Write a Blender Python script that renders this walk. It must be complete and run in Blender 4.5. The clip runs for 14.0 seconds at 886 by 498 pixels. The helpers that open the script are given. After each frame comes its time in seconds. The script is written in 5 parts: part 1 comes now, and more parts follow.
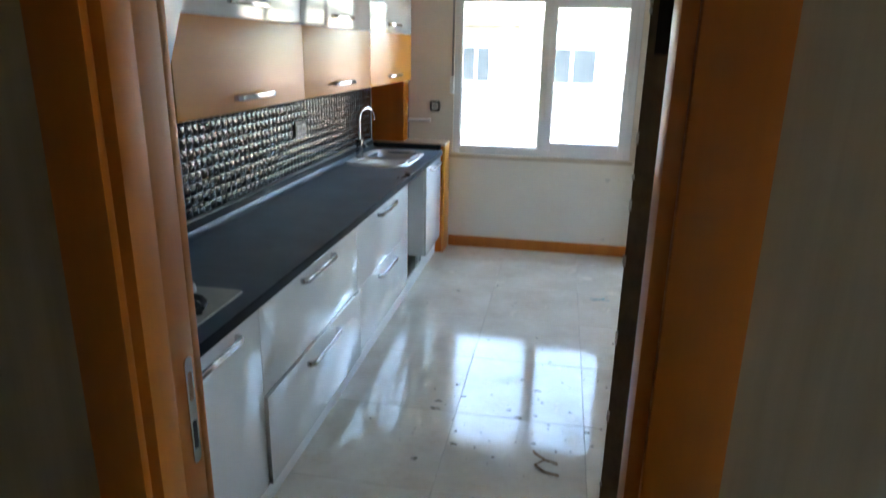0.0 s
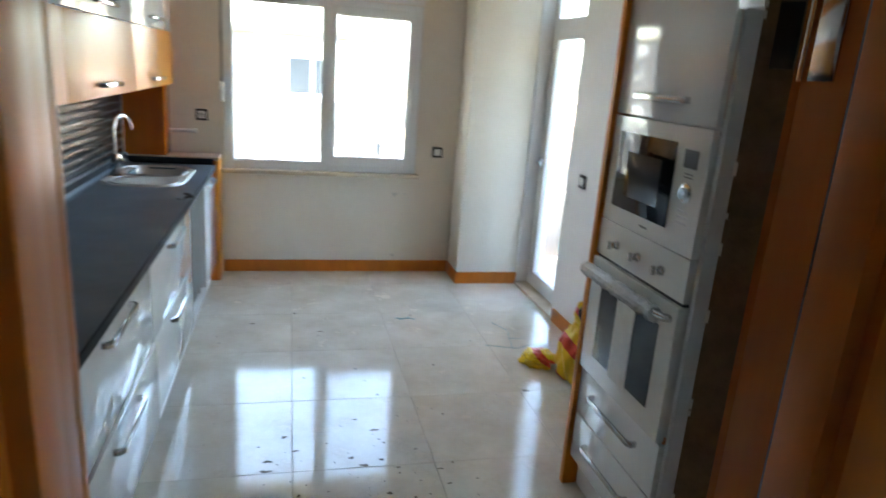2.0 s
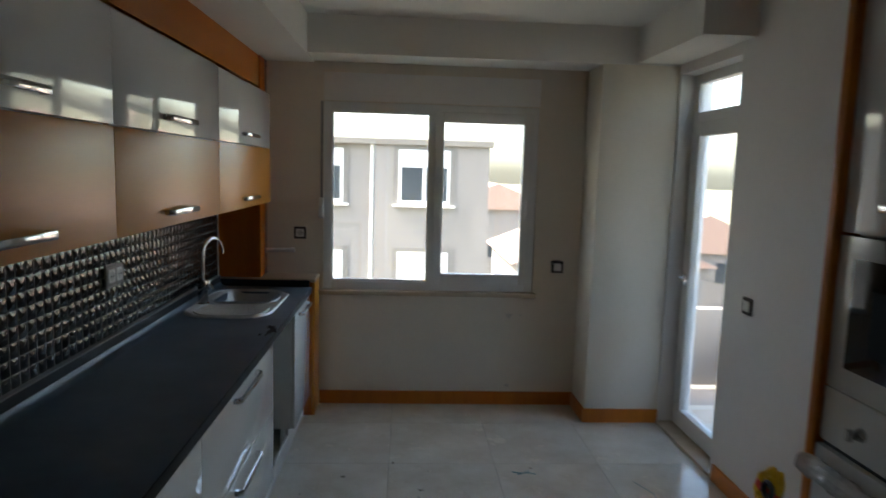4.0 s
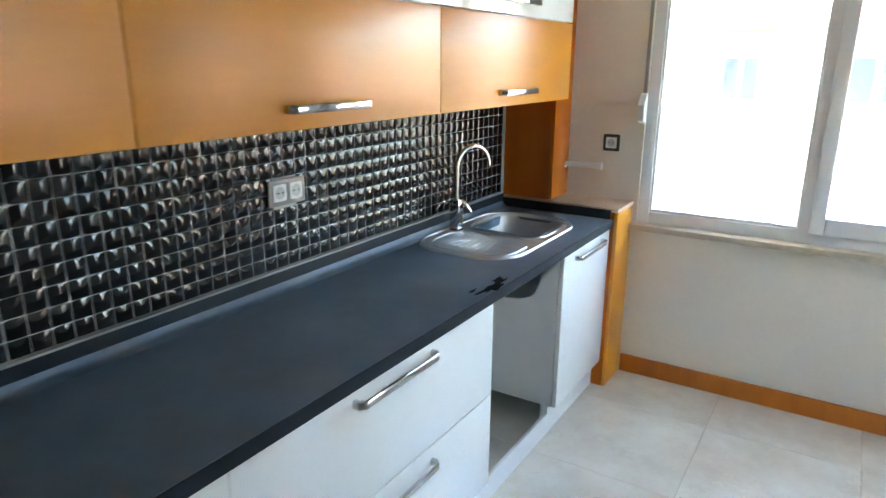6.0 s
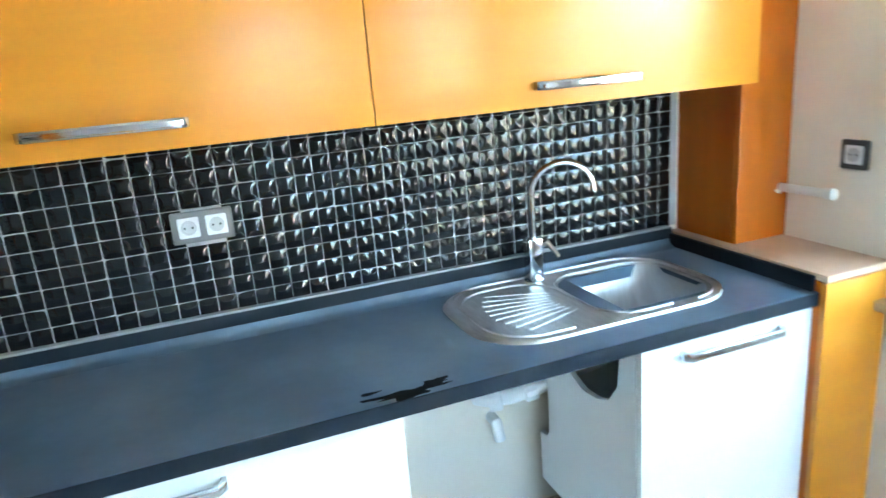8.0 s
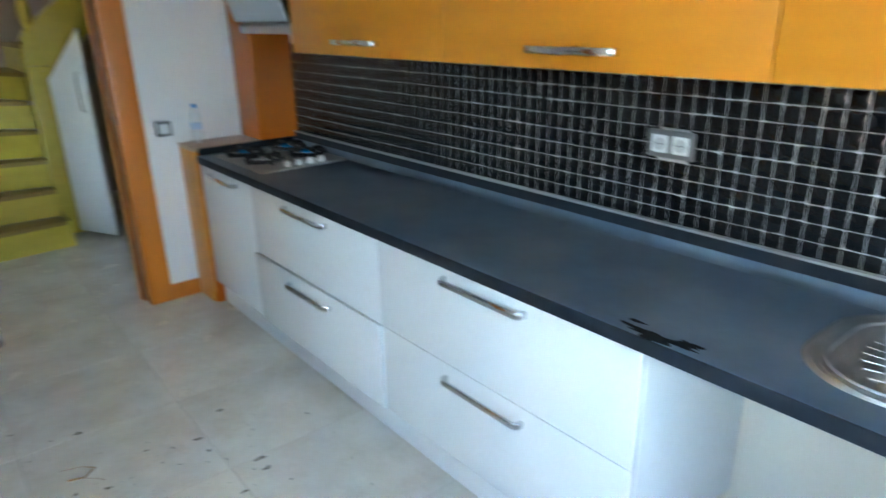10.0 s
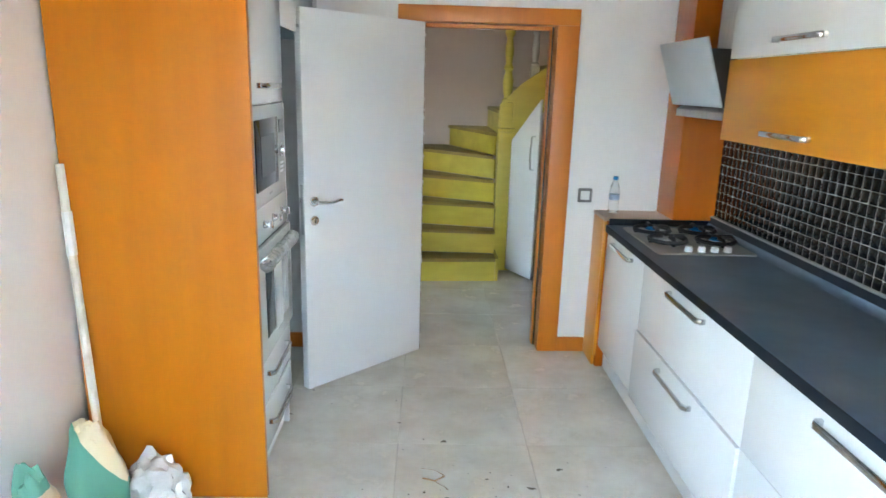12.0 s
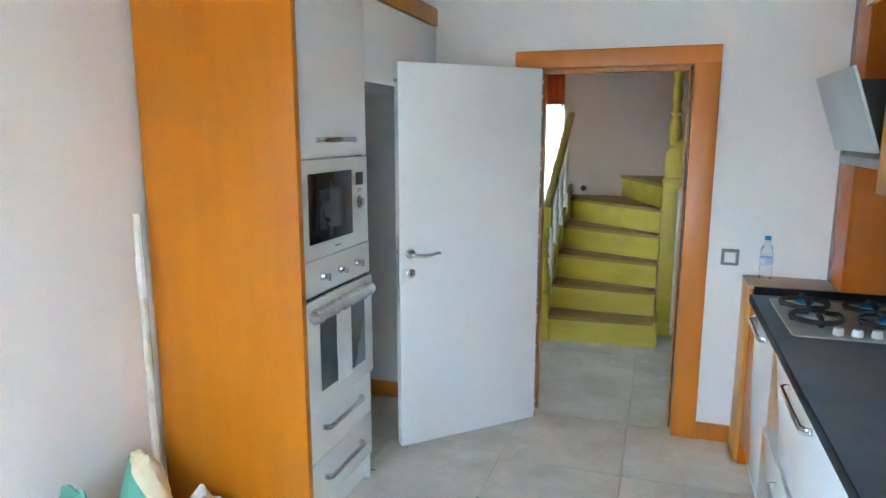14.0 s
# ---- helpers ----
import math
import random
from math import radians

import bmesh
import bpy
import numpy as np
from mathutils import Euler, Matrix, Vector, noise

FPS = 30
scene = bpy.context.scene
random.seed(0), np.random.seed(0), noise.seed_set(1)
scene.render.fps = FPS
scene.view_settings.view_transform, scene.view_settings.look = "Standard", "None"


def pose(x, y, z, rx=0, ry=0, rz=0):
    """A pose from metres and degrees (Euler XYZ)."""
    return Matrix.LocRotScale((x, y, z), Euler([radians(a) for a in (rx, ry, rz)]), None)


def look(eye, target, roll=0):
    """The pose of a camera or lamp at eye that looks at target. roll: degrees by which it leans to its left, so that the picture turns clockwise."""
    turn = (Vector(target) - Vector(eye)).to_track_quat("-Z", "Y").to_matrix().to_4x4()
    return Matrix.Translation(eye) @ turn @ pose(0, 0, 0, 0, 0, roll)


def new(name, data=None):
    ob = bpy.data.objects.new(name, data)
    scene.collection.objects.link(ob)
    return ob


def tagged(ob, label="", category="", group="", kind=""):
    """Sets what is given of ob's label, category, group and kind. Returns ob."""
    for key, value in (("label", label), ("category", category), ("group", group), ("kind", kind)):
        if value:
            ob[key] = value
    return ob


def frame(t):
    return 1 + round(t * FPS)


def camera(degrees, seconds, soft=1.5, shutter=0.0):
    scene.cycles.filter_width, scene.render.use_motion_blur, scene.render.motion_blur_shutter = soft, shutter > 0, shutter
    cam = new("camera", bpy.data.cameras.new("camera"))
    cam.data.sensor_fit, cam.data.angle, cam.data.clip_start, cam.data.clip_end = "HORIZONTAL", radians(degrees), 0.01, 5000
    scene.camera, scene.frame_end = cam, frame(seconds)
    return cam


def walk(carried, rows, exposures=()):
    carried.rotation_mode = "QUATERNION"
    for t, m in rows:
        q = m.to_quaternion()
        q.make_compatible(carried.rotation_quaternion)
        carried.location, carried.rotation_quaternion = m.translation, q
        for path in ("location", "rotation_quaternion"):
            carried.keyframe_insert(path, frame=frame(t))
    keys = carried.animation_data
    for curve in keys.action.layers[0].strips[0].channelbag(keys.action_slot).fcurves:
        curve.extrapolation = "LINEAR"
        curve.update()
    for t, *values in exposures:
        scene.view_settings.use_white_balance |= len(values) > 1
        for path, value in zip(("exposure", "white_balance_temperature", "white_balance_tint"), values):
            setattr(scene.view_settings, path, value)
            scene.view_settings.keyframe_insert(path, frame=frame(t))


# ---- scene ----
cam = camera(68.7, 14.0, shutter=0.5)

PATH = [
    (0, (1.568, -0.993, 1.695), (1.236, 0.889, 1.104), 1.1),
    (0.5, (1.509, -0.998, 1.739), (1.23, 0.937, 1.314), 2.7),
    (1, (1.333, -0.937, 1.717), (1.344, 1.025, 1.328), 2.3),
    (1.5, (1.181, -0.827, 1.69), (1.403, 1.112, 1.251), 3.5),
    (2, (1.139, -0.666, 1.661), (1.602, 1.207, 1.135), 4.2),
    (2.2, (1.141, -0.602, 1.657), (1.673, 1.244, 1.099), 2.7),
    (4.3, (1.271, 0.159, 1.688), (1.26, 2.147, 1.464), 1.1),
    (4.5, (1.335, 0.275, 1.664), (1.24, 2.251, 1.369), 0.4),
    (5, (1.33, 0.623, 1.64), (1.048, 2.549, 1.184), -2.2),
    (5.5, (1.463, 0.932, 1.629), (0.676, 2.695, 1.107), 0.9),
    (6, (1.543, 1.29, 1.616), (0.518, 2.916, 1.061), 0.3),
    (6.5, (1.602, 1.674, 1.606), (0.48, 3.219, 1.011), -3.3),
    (7, (1.735, 2.083, 1.608), (0.34, 3.371, 0.98), -0.2),
    (7.2, (1.793, 2.235, 1.59), (0.305, 3.424, 0.98), -1.9),
    (9.3, (1.837, 3.553, 1.561), (0.072, 2.828, 0.963), -1.1),
    (9.4, (1.834, 3.606, 1.571), (0.118, 2.772, 0.97), -0.8),
    (9.5, (1.86, 3.664, 1.582), (0.206, 2.721, 0.969), 0.0),
    (9.6, (1.852, 3.721, 1.582), (0.317, 2.631, 0.908), -1.3),
    (9.8, (1.796, 3.814, 1.583), (0.469, 2.501, 0.867), -1.7),
    (10, (1.812, 3.855, 1.599), (0.623, 2.398, 0.92), -1.1),
    (10.2, (1.846, 3.867, 1.593), (0.767, 2.299, 0.978), -1.1),
    (10.5, (1.887, 3.84, 1.602), (0.932, 2.183, 1.02), 0.9),
    (10.6, (1.919, 3.861, 1.606), (0.994, 2.175, 1.055), 0.3),
    (11, (1.883, 3.869, 1.625), (1.245, 2.033, 1.152), 0.0),
    (11.5, (1.777, 3.939, 1.645), (1.49, 2.012, 1.191), 2.9),
    (12, (1.666, 3.911, 1.649), (1.609, 1.973, 1.16), 1.6),
    (12.5, (1.483, 3.747, 1.624), (1.536, 1.797, 1.183), 1.4),
    (13, (1.303, 3.652, 1.646), (1.562, 1.702, 1.284), 0.3),
    (13.2, (1.256, 3.622, 1.649), (1.691, 1.702, 1.296), 0.5),
    (13.5, (1.135, 3.607, 1.674), (1.689, 1.724, 1.287), 1.4),
    (14, (1.054, 3.615, 1.657), (1.68, 1.748, 1.304), 0.0),
]
EXPOSURES = [(0.0, 4.85, 6350, 2), (0.5, 4.85, 6450, 2), (1.0, 4.5, 6700, 2), (1.5, 4.8, 6700, 2), (2.2, 4.85, 6700, 2), (4.3, 2.85, 6900, 4), (4.6, 2.9, 6900, 4), (5.0, 3.4, 6900, 4), (5.5, 4.8, 6800, 4), (6.0, 5.3, 6700, 2), (7.2, 5.8, 6250, -4), (9.3, 6.55, 5750, -6), (9.6, 6.45, 5800, -6), (10.0, 5.6, 6150, -2), (10.5, 5.85, 6550, 2), (11.5, 6.02, 6750, 2), (12.0, 6.3, 6600, 2), (13.0, 6.25, 6450, 2), (14.0, 6.15, 6200, 1)]
walk(cam, [(t, look(eye, target, roll)) for t, eye, target, roll in PATH], EXPOSURES)

# ---- daylight ----
world = bpy.data.worlds.new("sky")
scene.world = world
world.use_nodes = True
wn = world.node_tree
sky = wn.nodes.new("ShaderNodeTexSky")
sky.sky_type = "NISHITA"
sky.sun_disc = False
sky.sun_elevation = radians(50)
sky.sun_rotation = radians(265)
sky.dust_density = 3.0
wn.links.new(sky.outputs[0], wn.nodes["Background"].inputs[0])
wn.nodes["Background"].inputs[1].default_value = 0.15
sun_data = bpy.data.lights.new("sun", "SUN")
sun_data.energy, sun_data.angle, sun_data.color = 3.0, radians(0.6), (1.0, 0.95, 0.87)
sun = new("sun", sun_data)
sun.matrix_world = look((0, 0, 30), (30 * 0.835, 30 * 0.073, 0))

# ---- helpers for shapes ----
ROOT = {}


def thing(name, at, label="", category="", group="", kind=""):
    ob = new(name)
    ob.location = at
    ob.empty_display_size = 0.1
    ROOT[ob] = Vector(at)
    return tagged(ob, label, category, group, kind)


def finish(bm, name, material, bevel=0.0, segs=2, smooth=False):
    bmesh.ops.recalc_face_normals(bm, faces=bm.faces)
    if bevel:
        bmesh.ops.bevel(bm, geom=list(bm.edges), offset=bevel, segments=segs, profile=0.6, affect="EDGES", clamp_overlap=True)
    me = bpy.data.meshes.new(name)
    bm.to_mesh(me)
    bm.free()
    me.materials.append(material)
    if smooth or bevel:
        for p in me.polygons:
            p.use_smooth = True
        me.set_sharp_from_angle(angle=radians(38))
    return me


def part(name, bm, material, parent, label="", bevel=0.0, segs=2, smooth=False):
    root = ROOT[parent]
    bmesh.ops.translate(bm, vec=-root, verts=bm.verts)
    ob = new(name, finish(bm, name, material, bevel, segs, smooth))
    ob.parent = parent
    ROOT[ob] = root
    return tagged(ob, label)


def single(name, bm, material, at, label="", category="", group="", kind="", bevel=0.0, segs=2, smooth=False):
    bmesh.ops.translate(bm, vec=-Vector(at), verts=bm.verts)
    ob = new(name, finish(bm, name, material, bevel, segs, smooth))
    ob.location = at
    ROOT[ob] = Vector(at)
    return tagged(ob, label, category, group, kind)


def box(x0, x1, y0, y1, z0, z1, bm=None):
    bm = bm or bmesh.new()
    v = [bm.verts.new((x, y, z)) for x in (x0, x1) for y in (y0, y1) for z in (z0, z1)]
    for f in ((0, 1, 3, 2), (4, 6, 7, 5), (0, 4, 5, 1), (2, 3, 7, 6), (0, 2, 6, 4), (1, 5, 7, 3)):
        bm.faces.new([v[i] for i in f])
    return bm


def prism(points, axis, a, b, bm=None):
    """A closed outline in the plane across an axis, drawn out from a to b along it. For x the outline is (y, z), for y (x, z), for z (x, y)."""
    bm = bm or bmesh.new()

    def put(p, d):
        return {"x": (d, p[0], p[1]), "y": (p[0], d, p[1]), "z": (p[0], p[1], d)}[axis]

    low = [bm.verts.new(put(p, a)) for p in points]
    high = [bm.verts.new(put(p, b)) for p in points]
    n = len(points)
    bm.faces.new(low)
    bm.faces.new(high[::-1])
    for i in range(n):
        bm.faces.new((low[i], low[(i + 1) % n], high[(i + 1) % n], high[i]))
    return bm


def lathe(profile, at, axis=(0, 0, 1), seg=20, bm=None):
    """Turns a profile of (radius, height) about an axis through a point."""
    bm = bm or bmesh.new()
    turn = Vector((0, 0, 1)).rotation_difference(Vector(axis)).to_matrix()
    rings = []
    for r, h in profile:
        rings.append([bm.verts.new(Vector(at) + turn @ Vector((r * math.cos(2 * math.pi * k / seg), r * math.sin(2 * math.pi * k / seg), h))) for k in range(seg)])
    for lo, hi in zip(rings, rings[1:]):
        for k in range(seg):
            bm.faces.new((lo[k], lo[(k + 1) % seg], hi[(k + 1) % seg], hi[k]))
    bm.faces.new(rings[0][::-1])
    bm.faces.new(rings[-1])
    return bm


def tube(points, radius, seg=10, bm=None, flat=1.0):
    """A round rod along a line of points; radius may be a list."""
    bm = bm or bmesh.new()
    pts = [Vector(p) for p in points]
    radii = radius if isinstance(radius, (list, tuple)) else [radius] * len(pts)
    rings, side = [], None
    for i, p in enumerate(pts):
        d = (pts[min(i + 1, len(pts) - 1)] - pts[max(i - 1, 0)]).normalized()
        if side is None:
            side = d.orthogonal().normalized()
        side = (side - side.dot(d) * d).normalized()
        up = d.cross(side)
        rings.append([bm.verts.new(p + radii[i] * (math.cos(2 * math.pi * k / seg) * side + flat * math.sin(2 * math.pi * k / seg) * up)) for k in range(seg)])
    for lo, hi in zip(rings, rings[1:]):
        for k in range(seg):
            bm.faces.new((lo[k], lo[(k + 1) % seg], hi[(k + 1) % seg], hi[k]))
    bm.faces.new(rings[0][::-1])
    bm.faces.new(rings[-1])
    return bm


def rounded(x0, x1, y0, y1, r, n=6):
    """A rounded rectangle as a list of points."""
    out = []
    for cx, cy, a in ((x1 - r, y1 - r, 0), (x0 + r, y1 - r, 90), (x0 + r, y0 + r, 180), (x1 - r, y0 + r, 270)):
        out += [(cx + r * math.cos(radians(a + 90 * k / n)), cy + r * math.sin(radians(a + 90 * k / n))) for k in range(n + 1)]
    return out


# ---- materials ----
def surface(name, colour, second=None, scale=4.0, stretch=(1, 1, 1), rough=0.5, rough_spread=0.1, bump=0.0, bump_scale=80.0,
            metal=0.0, coat=0.0, spread=0.0, contrast=(0.35, 0.65), fine=0.0, specular=0.5, dull=0.0):
    m = bpy.data.materials.new(name)
    m.use_nodes = True
    t = m.node_tree
    b = t.nodes["Principled BSDF"]
    co = t.nodes.new("ShaderNodeTexCoord")
    mp = t.nodes.new("ShaderNodeMapping")
    mp.inputs["Scale"].default_value = stretch
    t.links.new(co.outputs["Object"], mp.inputs["Vector"])
    info = t.nodes.new("ShaderNodeObjectInfo")
    shift = t.nodes.new("ShaderNodeVectorMath")
    shift.operation = "SCALE"
    shift.inputs[0].default_value = (31.0, 17.0, 23.0)
    t.links.new(info.outputs["Random"], shift.inputs["Scale"])
    t.links.new(shift.outputs[0], mp.inputs["Location"])
    n1 = t.nodes.new("ShaderNodeTexNoise")
    n1.inputs["Scale"].default_value = scale
    n1.inputs["Detail"].default_value = 6
    n1.inputs["Roughness"].default_value = 0.6
    t.links.new(mp.outputs[0], n1.inputs["Vector"])
    ramp = t.nodes.new("ShaderNodeValToRGB")
    ramp.color_ramp.elements[0].position, ramp.color_ramp.elements[1].position = contrast
    ramp.color_ramp.elements[0].color = (*colour, 1)
    ramp.color_ramp.elements[1].color = (*(second or [c * 0.9 for c in colour]), 1)
    t.links.new(n1.outputs["Fac"], ramp.inputs[0])
    n2 = t.nodes.new("ShaderNodeTexNoise")
    n2.inputs["Scale"].default_value = bump_scale
    n2.inputs["Detail"].default_value = 3
    t.links.new(mp.outputs[0], n2.inputs["Vector"])
    tone = t.nodes.new("ShaderNodeHueSaturation")
    t.links.new(ramp.outputs[0], tone.inputs["Color"])
    val = t.nodes.new("ShaderNodeMath")
    val.operation = "MULTIPLY_ADD"
    t.links.new(info.outputs["Random"], val.inputs[0])
    val.inputs[1].default_value, val.inputs[2].default_value = spread, 1 - spread / 2
    fin = t.nodes.new("ShaderNodeMath")
    fin.operation = "MULTIPLY_ADD"
    t.links.new(n2.outputs["Fac"], fin.inputs[0])
    fin.inputs[1].default_value = fine
    t.links.new(val.outputs[0], fin.inputs[2])
    t.links.new(fin.outputs[0], tone.inputs["Value"])
    t.links.new(tone.outputs[0], b.inputs["Base Color"])
    rr = t.nodes.new("ShaderNodeMath")
    rr.operation = "MULTIPLY_ADD"
    t.links.new(n1.outputs["Fac"], rr.inputs[0])
    rr.inputs[1].default_value, rr.inputs[2].default_value = rough_spread, rough - rough_spread / 2
    t.links.new(rr.outputs[0], b.inputs["Roughness"])
    if dull:
        # trodden-in dirt that takes the polish off in ragged patches
        n3 = t.nodes.new("ShaderNodeTexNoise")
        n3.inputs["Scale"].default_value = 7.0
        n3.inputs["Detail"].default_value = 9
        n3.inputs["Roughness"].default_value = 0.72
        t.links.new(mp.outputs[0], n3.inputs["Vector"])
        patch = t.nodes.new("ShaderNodeMapRange")
        patch.inputs["From Min"].default_value, patch.inputs["From Max"].default_value = 0.54, 0.66
        t.links.new(n3.outputs["Fac"], patch.inputs["Value"])
        more = t.nodes.new("ShaderNodeMath")
        more.operation = "MULTIPLY_ADD"
        more.inputs[1].default_value = dull
        t.links.new(patch.outputs[0], more.inputs[0])
        t.links.new(rr.outputs[0], more.inputs[2])
        t.links.new(more.outputs[0], b.inputs["Roughness"])
        grime = t.nodes.new("ShaderNodeMix")
        grime.data_type = "RGBA"
        grime.blend_type = "MULTIPLY"
        t.links.new(patch.outputs[0], grime.inputs[0])
        t.links.new(tone.outputs[0], grime.inputs[6])
        grime.inputs[7].default_value = (0.90, 0.87, 0.82, 1)
        t.links.new(grime.outputs[2], b.inputs["Base Color"])
    if bump:
        bp = t.nodes.new("ShaderNodeBump")
        bp.inputs["Strength"].default_value = bump
        bp.inputs["Distance"].default_value = 0.004
        t.links.new(n2.outputs["Fac"], bp.inputs["Height"])
        t.links.new(bp.outputs[0], b.inputs["Normal"])
    b.inputs["Metallic"].default_value = metal
    b.inputs["Coat Weight"].default_value = coat
    b.inputs["Coat Roughness"].default_value = 0.04
    b.inputs["Specular IOR Level"].default_value = specular
    return m


def clear(name, colour=(1, 1, 1), rough=0.0, ior=1.45):
    m = bpy.data.materials.new(name)
    m.use_nodes = True
    b = m.node_tree.nodes["Principled BSDF"]
    b.inputs["Base Color"].default_value = (*colour, 1)
    b.inputs["Transmission Weight"].default_value = 1
    b.inputs["Roughness"].default_value = rough
    b.inputs["IOR"].default_value = ior
    return m


PLASTER = surface("plaster", (0.78, 0.72, 0.62), (0.74, 0.67, 0.57), 1.6, rough=0.75, bump=0.12, bump_scale=45, fine=0.05)
PLASTER_COOL = surface("plaster_pale", (0.80, 0.78, 0.76), (0.76, 0.74, 0.72), 1.6, rough=0.7, bump=0.1, bump_scale=45, fine=0.04)
CEIL = surface("ceiling_paint", (0.82, 0.80, 0.76), (0.79, 0.77, 0.73), 1.2, rough=0.85, bump=0.05, bump_scale=50)
WALLPAPER = surface("wallpaper", (0.43, 0.34, 0.24), (0.52, 0.42, 0.31), 14, (1, 1, 0.06), rough=0.65, bump=0.25, bump_scale=60)
STAIR_WALL = surface("stair_wall", (0.62, 0.51, 0.45), (0.58, 0.47, 0.41), 1.5, rough=0.75, bump=0.08, bump_scale=45)
TILE = surface("floor_tile", (0.76, 0.72, 0.64), (0.60, 0.54, 0.45), 3.6, rough=0.09, rough_spread=0.10, spread=0.02, contrast=(0.3, 0.72), fine=0.06, bump_scale=25, dull=0.3)
GROUT = surface("floor_joint", (0.57, 0.52, 0.44), (0.50, 0.45, 0.38), 6, rough=0.9)
ORANGE = surface("orange_veneer", (0.50, 0.150, 0.006), (0.55, 0.172, 0.008), 9, (1, 1, 0.10), rough=0.32, rough_spread=0.1, bump=0.03, bump_scale=70, fine=0.05, specular=0.3)
ORANGE_DEEP = surface("casing_veneer", (0.44, 0.105, 0.006), (0.50, 0.128, 0.008), 9, (1, 1, 0.10), rough=0.22, rough_spread=0.1, bump=0.03, bump_scale=70, fine=0.05)
ORANGE_GLOSS = surface("orange_lacquer", (0.58, 0.213, 0.012), (0.65, 0.256, 0.017), 7, (1, 0.1, 1), rough=0.33, rough_spread=0.2, fine=0.05)
TRIM_WOOD = surface("trim_wood", (0.58, 0.185, 0.016), (0.49, 0.145, 0.012), 12, (1, 0.15, 0.15), rough=0.35, bump=0.03, fine=0.08)
FRAME_WOOD = surface("frame_wood", (0.60, 0.185, 0.014), (0.52, 0.150, 0.011), 12, (1, 1, 0.08), rough=0.35, bump=0.03, fine=0.08)
GLOSS_WHITE = surface("white_lacquer", (0.80, 0.80, 0.78), (0.78, 0.78, 0.76), 2, rough=0.08, rough_spread=0.06, coat=0.4)
WHITE_BOARD = surface("white_board", (0.78, 0.78, 0.77), (0.75, 0.75, 0.74), 3, rough=0.4)
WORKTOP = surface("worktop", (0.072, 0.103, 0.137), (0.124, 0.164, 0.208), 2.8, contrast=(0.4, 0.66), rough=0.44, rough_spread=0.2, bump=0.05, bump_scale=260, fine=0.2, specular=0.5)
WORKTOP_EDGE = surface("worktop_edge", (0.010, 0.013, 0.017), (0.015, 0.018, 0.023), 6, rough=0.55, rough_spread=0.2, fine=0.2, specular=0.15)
PALE_TOP = surface("pale_board", (0.46, 0.28, 0.17), (0.52, 0.36, 0.25), 6, rough=0.4, rough_spread=0.2, fine=0.1)
WET = surface("wet_stain", (0.005, 0.005, 0.006), (0.009, 0.009, 0.009), 20, rough=0.7, specular=0.1)
MOSAIC = surface("mosaic_glaze", (0.004, 0.004, 0.0045), (0.007, 0.0065, 0.0065), 12, rough=0.035, rough_spread=0.02, spread=0.3, specular=0.3)
MOSAIC_JOINT = surface("mosaic_joint", (0.47, 0.445, 0.43), (0.38, 0.36, 0.345), 9, rough=0.8)
CHROME = surface("chrome", (0.60, 0.60, 0.61), None, 8, rough=0.1, rough_spread=0.06, metal=1)
STEEL = surface("stainless", (0.62, 0.615, 0.605), (0.52, 0.515, 0.505), 10, (1, 6, 1), rough=0.5, rough_spread=0.12, metal=1, bump=0.02, bump_scale=150)
PVC = surface("pvc", (0.80, 0.80, 0.79), (0.77, 0.77, 0.76), 3, rough=0.32)
GLASS = clear("window_glass")
BLACK = surface("black_plastic", (0.012, 0.012, 0.013), None, 12, rough=0.35)
IRON = surface("cast_iron", (0.012, 0.012, 0.013), (0.02, 0.02, 0.02), 30, rough=0.6, bump=0.2, bump_scale=200)
SOCKET = surface("socket_white", (0.80, 0.80, 0.77), None, 6, rough=0.35)
SOCKET_FRAME = surface("socket_frame", (0.22, 0.215, 0.21), (0.19, 0.185, 0.18), 10, rough=0.35, metal=0.8)
SOCKET_CUP = surface("socket_cup", (0.55, 0.55, 0.53), None, 6, rough=0.4)
DARK_FRAME = surface("dark_frame", (0.03, 0.025, 0.022), None, 10, rough=0.4)
DOOR_PAINT = surface("door_paint", (0.85, 0.84, 0.83), (0.82, 0.81, 0.80), 2.5, (1, 1, 0.4), rough=0.4, bump=0.03, bump_scale=60)
CHIPBOARD = surface("raw_door_edge", (0.30, 0.22, 0.15), (0.22, 0.16, 0.11), 40, rough=0.85, bump=0.3, bump_scale=120)
STAIR_WOOD = surface("stair_wood", (0.62, 0.49, 0.06), (0.50, 0.37, 0.04), 5, (0.25, 1, 1), rough=0.4, bump=0.05, fine=0.15)
# browner than the risers: the treads' shade under sideways light is in this colour
STAIR_TREAD_SHADED = surface("stair_tread_shaded", (0.34, 0.22, 0.05), (0.25, 0.16, 0.04), 6, (0.3, 1, 1), rough=0.5, fine=0.2)
RAIL_WOOD = surface("rail_wood", (0.36, 0.26, 0.05), (0.28, 0.19, 0.04), 6, rough=0.45, fine=0.15)
STONE = surface("sill_stone", (0.55, 0.46, 0.34), (0.48, 0.39, 0.28), 12, rough=0.35, fine=0.15)
APPLIANCE = surface("appliance_white", (0.70, 0.70, 0.66), (0.68, 0.68, 0.64), 3, rough=0.16, coat=0.3)
DARK_GLASS = surface("dark_glass", (0.012, 0.013, 0.015), None, 4, rough=0.05, specular=0.3)
OVEN_GLASS = surface("oven_glass", (0.07, 0.08, 0.085), (0.05, 0.06, 0.065), 4, rough=0.08, specular=0.35)
MESH_GLASS = surface("mesh_glass", (0.035, 0.037, 0.04), None, 4, rough=0.1)
